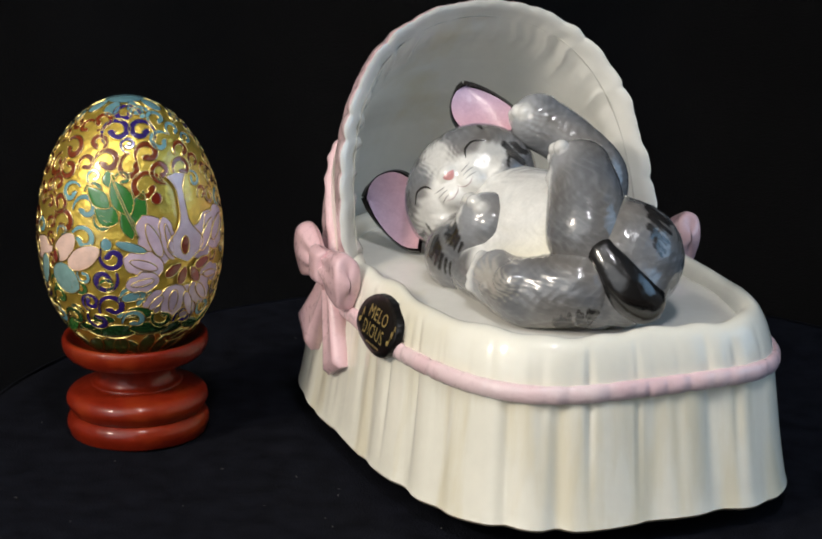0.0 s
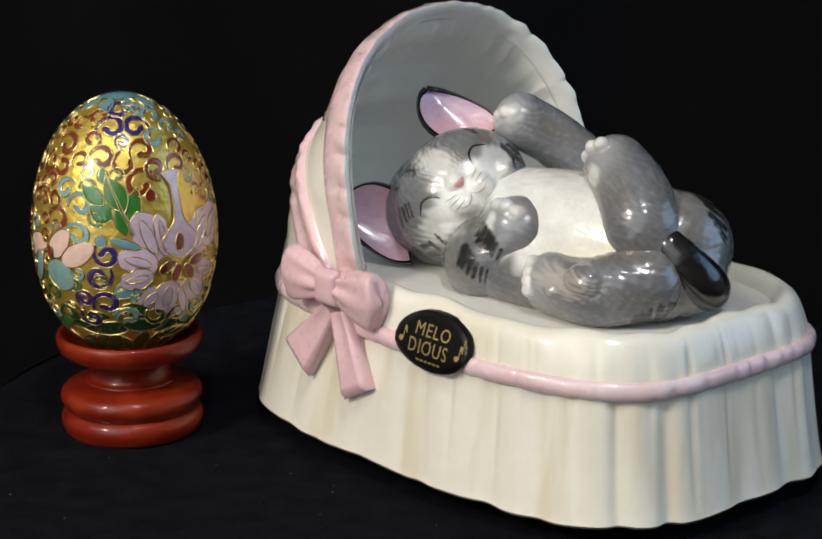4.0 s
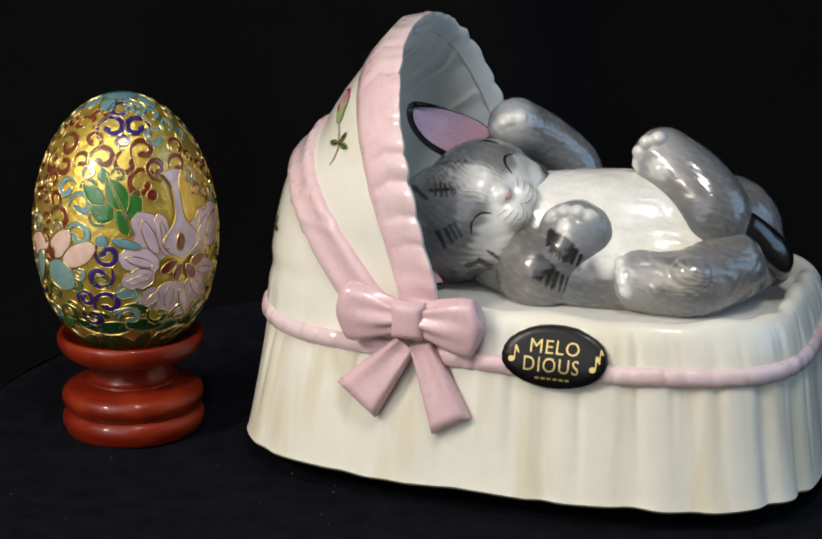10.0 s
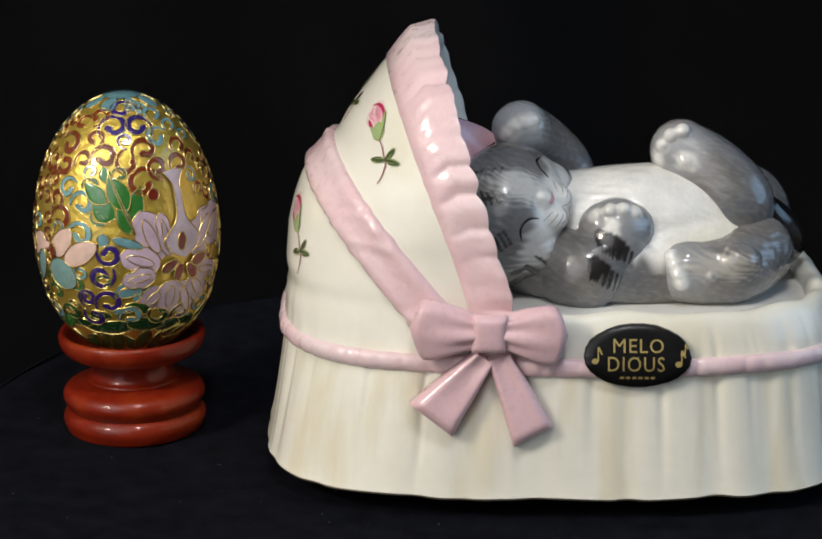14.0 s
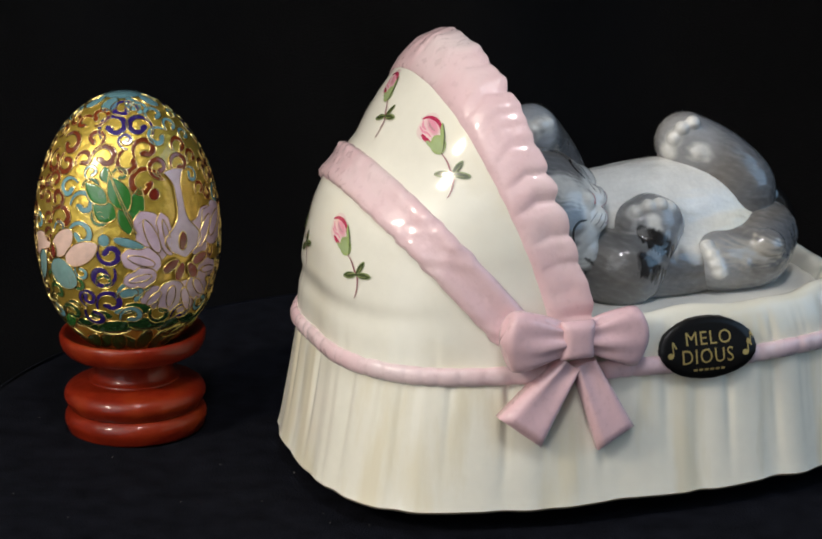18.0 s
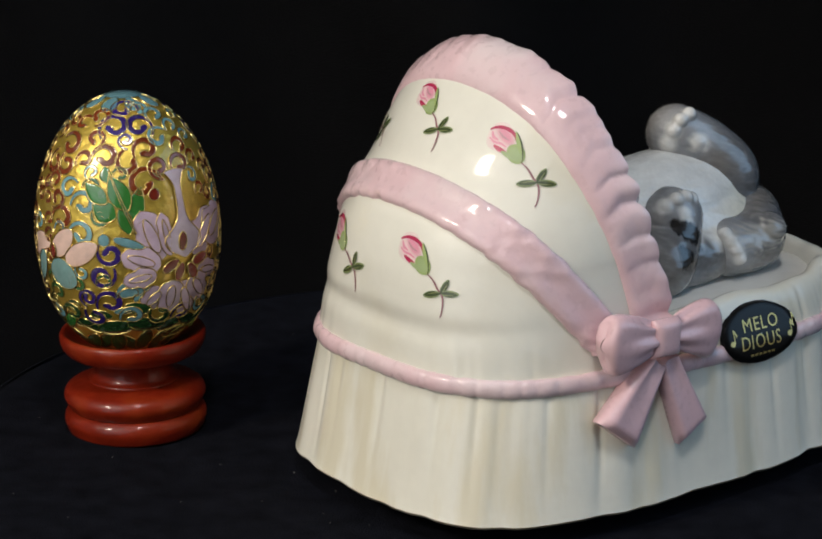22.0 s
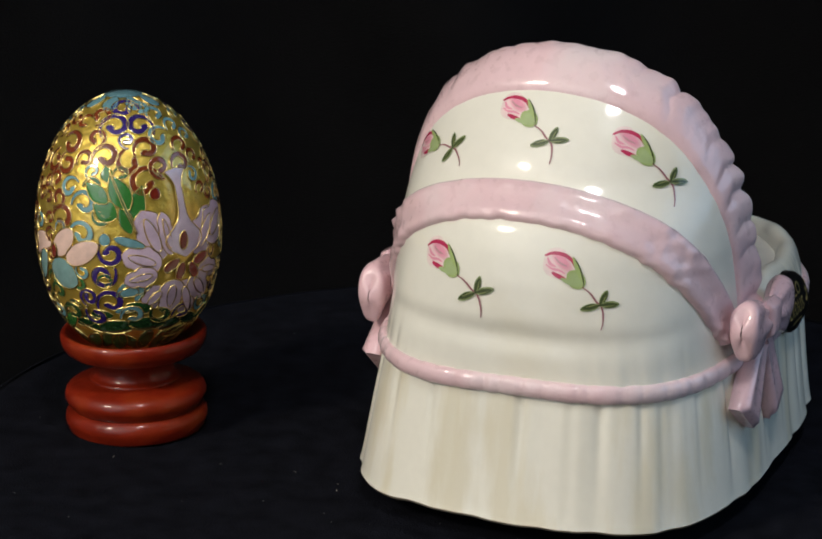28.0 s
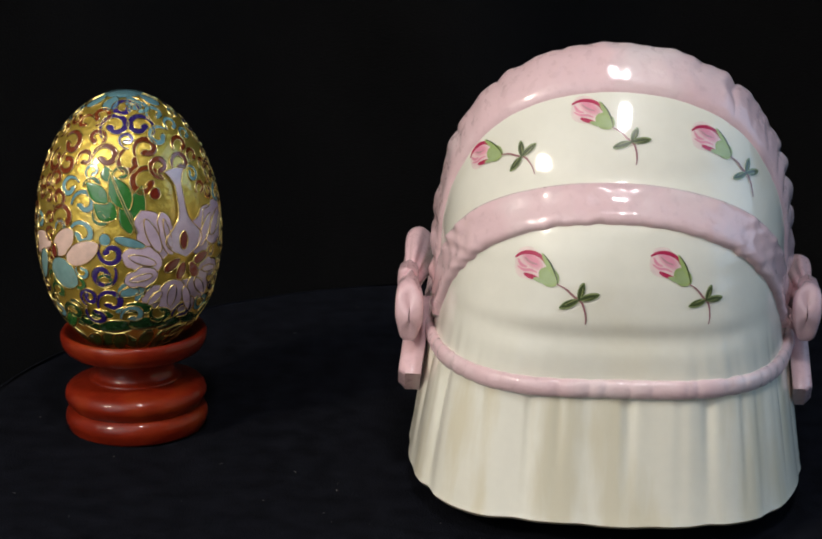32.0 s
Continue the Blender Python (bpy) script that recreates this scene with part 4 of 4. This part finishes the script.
# ---- painted rosebuds on the hood ----
def rosebud(bud, leaf):
    """One painted rosebud with stem and leaves, laid on the hood from the middle of the bud to the leaves."""
    bud, leaf = np.array(bud), np.array(leaf)
    p, n, _, _ = HOOD_TREE.find_nearest(Vector((bud + leaf) / 2))
    n = np.array(n)
    if n @ (np.array(p) - np.array([-0.045, 0, 0.09])) < 0:
        n = -n
    A = leaf - bud
    A -= n * (A @ n)
    size = np.linalg.norm(A) / 0.415
    A /= np.linalg.norm(A)
    B = np.cross(n, A)
    verts, faces, paint = [], [], []

    def put(a, b, lift):
        q = bud + A * (a - 0.2) * size + B * b * size
        r, m, _, _ = HOOD_TREE.find_nearest(Vector(q))
        m = np.array(m)
        m = m if m @ n > 0 else -m
        return np.array(r) + m * lift

    def shape(outline2d, colour, lift, edge=None):
        o = np.array(outline2d, float)
        c = o.mean(0)
        base = len(verts)
        verts.append(put(*c, lift))
        paint.append(colour)
        m = len(o)
        for k in (0.55, 1.0):
            for q in c + (o - c) * k:
                verts.append(put(*q, lift))
                paint.append(edge if edge is not None and k == 1.0 else colour)
        for i in range(m):
            j = (i + 1) % m
            faces.append((base, base + 1 + i, base + 1 + j))
            faces.append((base + 1 + i, base + 1 + m + i, base + 1 + m + j, base + 1 + j))

    def leaf_shape(a, b, length, wide, turn):
        t = np.linspace(0, np.pi, 9)
        up = np.stack([(1 - np.cos(t)) / 2 * length, np.sin(t) ** 1.2 * wide], 1)
        o = np.vstack([up, up[-2:0:-1] * (1, -1)])
        c, s = math.cos(turn), math.sin(turn)
        return np.stack([a + o[:, 0] * c - o[:, 1] * s, b + o[:, 0] * s + o[:, 1] * c], 1)

    def brush(points, wide, colour, lift):
        q = smooth_curve(points, 14)
        d = np.gradient(q, axis=0)
        d /= np.linalg.norm(d, axis=1, keepdims=True)
        w = wide * (0.35 + 0.65 * np.sin(np.linspace(0.15, np.pi - 0.15, 14)))[:, None]
        o = np.stack([-d[:, 1], d[:, 0]], 1) * w
        base = len(verts)
        for i in range(14):
            for k in (-1, 1):
                verts.append(put(*(q[i] + k * o[i]), lift))
                paint.append(colour)
            if i:
                faces.append((base + 2 * i - 2, base + 2 * i - 1, base + 2 * i + 1, base + 2 * i))
    def done(name, parent, label=""):
        ob = part(name, mesh_of(name, loc(np.array(verts)), faces, motif_paint, paint=np.array(paint)), None, parent, label)
        verts.clear(), faces.clear(), paint.clear()
        return ob
    t = np.linspace(0, 2 * np.pi, 22, endpoint=False)
    pale, rose, crimson = (0.82, 0.52, 0.54), (0.78, 0.32, 0.41), (0.46, 0.03, 0.09)
    lime, olive, deep, mauve = (0.36, 0.45, 0.21), (0.24, 0.27, 0.10), (0.055, 0.075, 0.025), (0.32, 0.14, 0.15)
    shape(np.stack([0.170 + 0.148 * np.cos(t), 0.114 * np.sin(t) * (1 + 0.14 * np.cos(3 * t)) + 0.015 * np.cos(2 * t)], 1), (0.84, 0.60, 0.60), 0.00020, (0.82, 0.70, 0.64))
    shape(np.stack([0.165 + 0.105 * np.cos(t), 0.030 + 0.050 * np.sin(t)], 1), rose, 0.00028, pale)
    brush([(0.035, -0.035), (0.065, 0.025), (0.13, 0.074), (0.21, 0.092), (0.285, 0.068)], 0.016, crimson, 0.00036)
    brush([(0.17, -0.088), (0.23, -0.072), (0.29, -0.048)], 0.018, crimson, 0.00036)
    brush([(0.06, -0.03), (0.11, -0.050), (0.16, -0.035)], 0.012, rose, 0.00034)
    brush([(0.09, -0.078), (0.15, -0.068), (0.20, -0.035), (0.25, -0.02)], 0.010, rose, 0.00035)
    brush([(0.10, 0.012), (0.16, 0.010), (0.22, 0.03)], 0.008, (0.55, 0.30, 0.32), 0.00035)
    flower = done("rosebud", music_box, "painted pink rosebud with green leaves")
    shape(leaf_shape(0.258, 0.008, 0.174, 0.070, 0.0), lime, 0.00040, (0.34, 0.43, 0.15))
    shape(leaf_shape(0.20, 0.118, 0.20, 0.020, -0.42), (0.36, 0.46, 0.17), 0.00044)
    shape(leaf_shape(0.25, -0.072, 0.13, 0.018, 0.34), lime, 0.00044)
    brush([(0.22, 0.118), (0.31, 0.09), (0.40, 0.035), (0.43, 0.0)], 0.006, deep, 0.00050)
    done("calyx", flower, "pale green calyx")
    brush([(0.42, 0.0), (0.50, 0.012), (0.58, 0.0), (0.64, 0.0), (0.69, -0.03), (0.745, -0.085), (0.77, -0.13)], 0.0085, mauve, 0.00044)
    done("stem", flower)
    for a, b, length, wide, turn in ((0.62, 0.0, 0.165, 0.029, 0.85), (0.62, 0.0, 0.135, 0.027, 1.88), (0.62, 0.0, 0.160, 0.030, -2.12)):
        shape(leaf_shape(a, b, length, wide, turn), olive, 0.00048, (0.25, 0.31, 0.14))
        c, s = math.cos(turn), math.sin(turn)
        brush([(a, b), (a + 0.5 * length * c - 0.008 * s, b + 0.5 * length * s), (a + 0.85 * length * c, b + 0.85 * length * s)], 0.012, deep, 0.00056)
        brush([(a + 0.25 * length * c + 0.020 * s, b + 0.25 * length * s - 0.020 * c), (a + 0.6 * length * c + 0.018 * s, b + 0.6 * length * s - 0.018 * c), (a + 0.95 * length * c, b + 0.95 * length * s)], 0.006, deep, 0.00056)
        done("leaf", flower)


for bud, leaf in (((-0.074, 0.0549, 0.14), (-0.0868, 0.0385, 0.1425)), ((-0.0842, 0.0111, 0.1612), (-0.0921, -0.0057, 0.1513)), ((-0.083, -0.0375, 0.1513), (-0.0792, -0.053, 0.1369)),
                  ((-0.1138, 0.0317, 0.1039), (-0.1209, 0.0133, 0.0927)), ((-0.1169, -0.0222, 0.1068), (-0.1147, -0.0374, 0.0927))):
    rosebud(bud, leaf)


# ---- enamel cells on the egg, each edged by a gilt wire ----
enamel = {}
for key, c in (("R", (0.17, 0.030, 0.006)), ("B", (0.030, 0.014, 0.13)), ("T", (0.15, 0.31, 0.33)), ("G", (0.03, 0.12, 0.03)),
               ("lilac", (0.50, 0.38, 0.47)), ("pinkish", (0.66, 0.46, 0.38)), ("tealp", (0.22, 0.38, 0.36)), ("green", (0.035, 0.18, 0.03)), ("lilacv", (0.58, 0.48, 0.57)), ("tealb", (0.15, 0.31, 0.34)), ("dgreen", (0.015, 0.06, 0.015)), ("redp", (0.15, 0.014, 0.005))):
    enamel[key] = surface("enamel", c, 0.16, vary=0.16, scale=260, bump=0.12, bump_scale=500, coat=0.9, per_object=0.18,
                          stain=tuple(0.7 * v + 0.12 for v in c), stain_at=0.60, stain_scale=220)
FACE = -78.69
SCROLLS = {}
SCROLLS["R"] = [(-30, 150.6, 3.4, 60, -190), (-47, 147.5, 2.8, -60, -260), (-49, 138.9, 4, -130, 110), (-25, 142.4, 3.1, 50, -200), (-46, 131.2, 3.4, 200, -60), (-30, 133.9, 2.9, 170, 420), (-13, 135.2, 4.1, 190, 450), (5, 132.6, 3.8, 230, 20), (20, 137.8, 3.8, 180, 430), (14, 124, 5, 320, 70), (27, 130.2, 3.4, 110, 390), (53, 137, 3.1, 190, 400), (46, 130.1, 3.5, 180, 430), (-48, 116.6, 3.1, 90, -170), (-58, 115.3, 2.3, 200, 420), (-42, 108.3, 4, 200, 440)]
SCROLLS["R"] = SCROLLS["R"] + [(-54, 106.7, 2.3, 160, 400), (61, 131.6, 2.5, 170, 400), (70, 126.3, 2.3, 190, 420), (-73, 143, 2.3, 60, -180), (58, 117.8, 2.3, 180, 400)]
SCROLLS["B"] = [(2, 153.1, 4, 340, 60), (-7, 147, 4.7, 160, 450), (18, 146.7, 4.3, 380, 90), (4, 141.8, 2.5, 120, 420), (-9, 94.2, 3.8, 190, -100), (-15, 84, 4, 0, 290), (-26, 72.8, 3, 150, 500), (-11, 70.9, 4.3, 180, 440)]
SCROLLS["T"] = [(30, 152.7, 3.5, 190, 420), (46, 150.2, 3.3, 170, 400), (34, 141.6, 3.5, 300, 60), (-39, 121.5, 3.3, 300, 60), (-26, 115.6, 4, 200, 450), (-27, 102.1, 4, 210, 470), (4, 75.2, 4.5, 190, 380), (57, 145.1, 2.8, 180, 400), (67, 140.1, 2.5, 180, 420), (80, 148.1, 2.3, 180, 400), (-43, 103.9, 2.3, 180, 400)]
SCROLLS["G"] = [(-21, 123.1, 2.8, 200, 420), (-14, 110.3, 2.8, 180, -60), (-52, 73.1, 3, 190, 420), (-32, 78.5, 2.8, 190, 420), (-13, 81.1, 2.5, 190, 400), (-54, 79.6, 2.3, 180, 400), (-1, 128.3, 2.3, 200, 420)]
PETALS = {}
PETALS["lilac"] = [(14.2, 103.9, 21.5, 11.8, -21), (23.5, 104, 17.8, 5.8, -11), (7.3, 93.2, 16.5, 9.3, -70), (6.3, 85.1, 13.5, 7, -102), (52.6, 101.8, 21.4, 12.7, 39), (64.7, 103.4, 18.6, 14.4, 49), (56.6, 83.3, 14.2, 7.6, 100), (48.8, 76.3, 15.2, 9.8, 140), (26.5, 74.7, 14.6, 10.1, -176), (14.9, 74.9, 11.1, 8.9, -137), (38.7, 71.9, 18.3, 9.8, 158)]
PETALS["lilacv"] = [(35.3, 112, 39.5, 12.3, 8)]
PETALS["pinkish"] = [(-43.1, 100, 12.8, 8.1, 41), (-29.5, 96.2, 14.2, 8.1, 60), (-67.3, 96.5, 8.3, 16.4, -20)]
PETALS["tealp"] = [(-44.8, 85, 13.2, 12.9, 118), (-66.2, 86.6, 13.7, 6.6, -154)]
PETALS["tealb"] = [(-14.5, 102.9, 5.1, 5.1, 2), (0.4, 101.4, 12.5, 4.1, 108), (2.3, 78.8, 13.5, 4.7, 76), (-3, 69.6, 10.1, 3.4, 79)]
PETALS["green"] = [(-13.6, 130.7, 5.5, 3.1, -13), (-20.1, 122.9, 9.8, 3.9, -50), (-5, 123.1, 12.5, 5, -27), (4.5, 115.9, 15.3, 5, 21), (-14.3, 115.3, 8.6, 5.1, -62), (-1.5, 111.7, 9.9, 3.2, -18)]
PETALS["dgreen"] = [(-12, 60.5, 15.1, 8.2, 82), (11, 61.9, 15.1, 7.4, 98), (-37, 62.5, 12.5, 6.2, 70), (5, 70.1, 11.3, 6.2, 100), (40, 55.2, 12.5, 6.2, 80), (-21, 67, 8.9, 5, 95)]
PETALS["redp"] = [(25.4, 89.5, 7.7, 4.4, 58), (31.6, 86.2, 7.5, 4.4, 16), (40.9, 85.6, 7.8, 4.6, -30), (46.9, 90.2, 8.2, 5.0, 78), (33.9, 100, 7.4, 4, 4), (-50, 95.4, 5.8, 3.3, 5), (18, 121.7, 4.7, 4.9, 8)]

_ez = EGG_MID + np.where(np.linspace(-1, 1, 600) > 0, EGG_UP, EGG_DOWN) * np.sin(np.linspace(-np.pi / 2, np.pi / 2, 600))
_er = egg_radius(_ez)
_es = np.concatenate([[0], np.cumsum(np.hypot(np.diff(_ez), np.diff(_er)))])


def on_egg(lon, z, pts, lift):
    """Flat points (across, up) laid on the shell round a place given by degrees and height."""
    pts = np.asarray(pts, float)
    s0 = np.interp(z, _ez, _es)
    s = np.clip(s0 + pts[:, 1], _es[0], _es[-1])
    h, r = np.interp(s, _es, _ez), np.interp(s, _es, _er)
    r0 = max(np.interp(s0, _es, _er), 0.008)
    a = math.radians(FACE + lon) + pts[:, 0] / np.maximum(0.5 * r + 0.5 * r0, 0.006)
    dz = np.gradient(_er, _es)
    slope = np.interp(s, _es, dz)
    rad = r + lift * np.sqrt(np.maximum(0, 1 - slope ** 2))
    return np.stack([rad * np.cos(a), rad * np.sin(a), h - lift * slope], 1) * K


def cell(name, lon, z, ring, key, over=0.0):
    """A filled cell: a low dome of enamel inside a gilt wire; ring is a closed outline or a pair of edges of a ribbon."""
    left, right = ring
    m = len(left)
    rows, base = [], 0
    mid = (left + right) / 2
    for k, lift in ((0.0, 0.0001), (0.12, 0.00042), (0.3, 0.00036), (0.5, 0.00040), (0.7, 0.00036), (0.88, 0.00042), (1.0, 0.0001)):
        rows.append(on_egg(lon, z, left * (1 - k) + right * k, lift + over))
    v1, f1 = grid(np.array(rows))
    loop = np.vstack([left, right[::-1]])
    step_ = np.linalg.norm(np.diff(loop, axis=0, append=loop[:1]), axis=1)
    loop = loop[step_ > 1e-6]
    d = np.roll(loop, -1, 0) - np.roll(loop, 1, 0)
    d /= np.maximum(np.linalg.norm(d, axis=1, keepdims=True), 1e-9)
    o = np.stack([-d[:, 1], d[:, 0]], 1)
    w = 0.00026
    tube = np.array([on_egg(lon, z, loop + o * a * w, h + over) for a, h in ((-1, 0.0001), (-0.75, 0.00042), (0, 0.00052), (0.75, 0.00042), (1, 0.0001))])
    v2, f2 = grid(tube, close_v=True)
    v, f = merge((v1, f1), (v2, f2))
    me = mesh_of(name, v, f, [enamel[key], wire])
    me.polygons.foreach_set("material_index", [0] * len(f1) + [1] * len(f2))
    part(name, me, None, the_egg)


def scroll_ring(size, start, end):
    """A comma scroll: a tapering tail that winds about a middle and ends in a round drop."""
    t = np.linspace(0, 1, 34)
    ang = np.radians(start - 0.12 * (end - start) + (end - start) * 1.48 * t)
    rad = size * (1.62 - 1.22 * t ** 0.75)
    c = np.stack([rad * np.cos(ang), -rad * np.sin(ang)], 1)
    d = np.gradient(c, axis=0)
    d /= np.linalg.norm(d, axis=1, keepdims=True)
    o = np.stack([-d[:, 1], d[:, 0]], 1)
    w = np.minimum(size * 0.32, 0.00130) * (0.32 + 0.80 * np.sin(np.pi * np.clip(t * 0.85 + 0.04, 0, 1)) + 0.95 * np.exp(-((t - 0.93) / 0.06) ** 2))
    w[-1] *= 0.35
    return c + o * w[:, None], c - o * w[:, None]


def vase_ring(length, wide):
    """The tall middle of a lotus: a flared lip, a thin neck and a round foot."""
    t = np.linspace(0, 1, 40)
    h = wide * (0.62 * np.exp(-((t - 0.20) / 0.17) ** 2) + 0.15 + 0.38 * np.clip((t - 0.80) / 0.2, 0, 1) ** 1.5)
    h *= np.sqrt(np.clip(t / 0.08, 0, 1)) * np.sqrt(np.clip((1.0 - t) / 0.02, 0, 1))
    h[0], h[-1] = 0.0004, 0.0004
    y = (t - 0.5) * length
    return np.stack([-h, y], 1), np.stack([h, y], 1)


def petal_ring(length, wide, turn, lobes=False, pointed=False):
    t = np.linspace(0, 1, 20)
    h = wide * np.sin(np.pi * t ** 0.75) ** 0.55 * (0.75 + 0.25 * t)
    if pointed:
        h = wide * np.sin(np.pi * t ** 0.85) ** 0.9
    if lobes:
        h *= 1 + 0.13 * np.sin(t * 15 + 1.5) * step(0.2, 0.5, t)
    h[0], h[-1] = 0.0004, 0.0004
    y = (t - 0.5) * length
    c, s = math.cos(-math.radians(turn)), math.sin(-math.radians(turn))
    rot = lambda x, q: np.stack([x * c - q * s, x * s + q * c], 1)
    return rot(-h / 2, y), rot(h / 2, y)


rs = np.random.RandomState(21)
TAKEN = []


def free(lon, z, size):
    for a, b, r in TAKEN:
        d = abs((lon - a + 180) % 360 - 180) * math.pi / 180 * float(egg_radius(np.array((z + b) / 2)))
        if math.hypot(d, z - b) < (size + r) * (0.98 if abs((lon + 180) % 360 - 180) < 75 else 0.86):
            return False
    return True


for back in (0, 180):
    layer = 0
    for key, rows in PETALS.items():
        for lon, z, length, wide, turn in rows:
            layer += 1
            name = "enamel_leaf" if key in ("green", "dgreen") else "enamel_petal"
            ring = vase_ring(length * 1e-3, wide * 1e-3) if key == "lilacv" else petal_ring(length * {"green": 1.4e-3, "pinkish": 1.3e-3, "tealp": 1.25e-3}.get(key, 1.12e-3), wide * {"lilac": 1.55e-3, "green": 1.9e-3, "pinkish": 1.4e-3, "tealp": 1.3e-3}.get(key, 1.2e-3), turn, key == "lilac", key == "green")
            cell(name, lon + back, z / 1000, ring, key, {"redp": 0.0011, "lilacv": 0.0008}.get(key, 0.00013 * (layer % 5)))
            if key == "lilac":
                cell(name, lon + back, z / 1000, petal_ring(length * 0.75e-3, wide * 0.5e-3, turn), key, 0.0007)
            TAKEN.append((lon + back, z / 1000, (length + wide) * 0.24e-3))
            if length > 1.6 * wide:
                for k in (-0.3, 0.3):
                    q = math.radians(turn)
                    TAKEN.append((lon + back + math.degrees(k * length * 1e-3 * math.sin(q) / 0.038), z / 1000 + k * length * 1e-3 * math.cos(q), wide * 0.45e-3))
    for key, rows in SCROLLS.items():
        for lon, z, size, start, end in rows:
            cell("enamel_scroll", lon - 2 + back, z / 1000 + 0.0024, scroll_ring(size * 1.06e-3, start, end), key)
            TAKEN.append((lon - 2 + back, z / 1000 + 0.0024, size * 1.2e-3))
cell("enamel_leaf", -3.0, 0.1190, petal_ring(0.030, 0.0011, -22), "G", 0.0009)
# dark enamel round the bottom: its own green, plus the cup's shade as colour
for i in range(26):
    cell("enamel_leaf", i * 360 / 26 + rs.uniform(-3, 3), 0.0515 + rs.uniform(-0.001, 0.001), petal_ring(0.0150, 0.0080, rs.choice((-35, 35, 12))), "dgreen", 0.0001 * (i % 4))
for i in range(18):
    cell("enamel_leaf", 9 + i * 20 + rs.uniform(-4, 4), 0.0610 + rs.uniform(-0.0015, 0.0015), petal_ring(0.0150, rs.uniform(0.0065, 0.0085), rs.uniform(40, 80) * (1 if i % 2 else -1)), "dgreen" if i % 3 else "green", 0.00012 * (i % 4))
    cell("enamel_scroll", 19 + i * 20 + rs.uniform(-4, 4), 0.0670 + rs.uniform(-0.0015, 0.0015), scroll_ring(0.0036, 190, 430 if i % 2 else -40), ("dgreen", "B", "tealb")[i % 3], 0.0006)
for i in range(8):
    cell("enamel_petal", 20 + i * 45, 0.1571, petal_ring(0.0105, 0.0088, 0), "tealb")
for _ in range(3200):
    z, lon, size = rs.uniform(0.064, 0.153), rs.uniform(-180, 180), rs.choice((0.0042, 0.0035, 0.0028))
    if free(lon, z, size):
        TAKEN.append((lon, z, size))
        # low scrolls take darker enamel, partly real green, partly shade put into colour
        key = rs.choice(("G", "dgreen", "B", "dgreen") if z < 0.085 else ("R", "R", "R", "R", "T") if z < 0.140 else ("R", "B", "T", "R"))
        a0, way = rs.uniform(0, 360), rs.choice((-1, 1))
        cell("enamel_scroll", lon, z, scroll_ring(size * 0.92, a0, a0 + way * 255), key)


part("enamel_cap", lathe((np.stack([np.linspace(0.0085, 0.0, 8), EGG_MID + EGG_UP * np.sqrt(1 - (np.linspace(0.0085, 0.0, 8) / 0.0418) ** 2) + 0.0005], 1) * K).tolist(), 48), enamel["tealb"], the_egg, "turquoise enamel cap")


# ---- lint on the cloth ----
def lint():
    r = np.random.RandomState(4)
    verts, faces = [], []
    for x, y in ((-0.0622, -0.0503), (-0.0637, -0.0721), (-0.0315, -0.0756), (-0.0130, -0.0702), (-0.0610, -0.0778), (-0.1578, -0.0059), (-0.0754, -0.0424), (-0.1291, -0.0360), (-0.0814, -0.0650), (-0.0972, -0.0387), (-0.1509, -0.0670), (-0.0620, -0.0550), (-0.1037, -0.0675), (-0.0503, -0.0784), (-0.1321, -0.0820), (-0.0914, 0.0854), (-0.0730, 0.1179)):
        a, n = r.uniform(0, 6.28), len(verts)
        size = r.uniform(0.00018, 0.00040)
        for k in range(6):
            t = k / 5 - 0.5
            for w in (-1, 1):
                verts.append((x + size * 2.2 * t * math.cos(a) - w * size * 0.3 * math.sin(a), y + size * 2.2 * t * math.sin(a) + w * size * 0.3 * math.cos(a), 0.0004 + size * 0.8 * math.cos(t * 3)))
            if k:
                faces.append((n + 2 * k - 2, n + 2 * k - 1, n + 2 * k + 1, n + 2 * k))
    ob = new("lint", mesh_of("lint", verts, faces, lint_fluff))
    tagged(ob, "tiny pale specks of lint on black cloth", "lint", kind="stuff")


lint_fluff = surface("lint_fluff", (0.20, 0.19, 0.17), 0.9, vary=0.2, scale=500)
lint()



def motions():
    rows = [(0.0, -64.94), (1.0, -59.46), (2.0, -54.19), (3.5, -46.73), (5.5, -36.78), (7.0, -29.29), (8.0, -24.32), (9.0, -19.33), (10.0, -14.41), (11.0, -9.58), (12.0, -4.95), (13.0, 0.00), (14.0, 4.88), (14.5, 7.22), (16.5, 16.44), (17.5, 21.01), (18.5, 25.62), (19.5, 30.45), (20.5, 35.07), (21.5, 39.71), (22.5, 44.33), (23.5, 49.02), (24.5, 53.61), (25.5, 58.31), (27.5, 67.94), (28.5, 72.90), (29.5, 77.78), (30.5, 82.62), (31.5, 87.43), (32.0, 89.83)]
    walk(music_box, [(t, pose(0, 0, 0, 0, 0, a)) for t, a in rows])


motions()
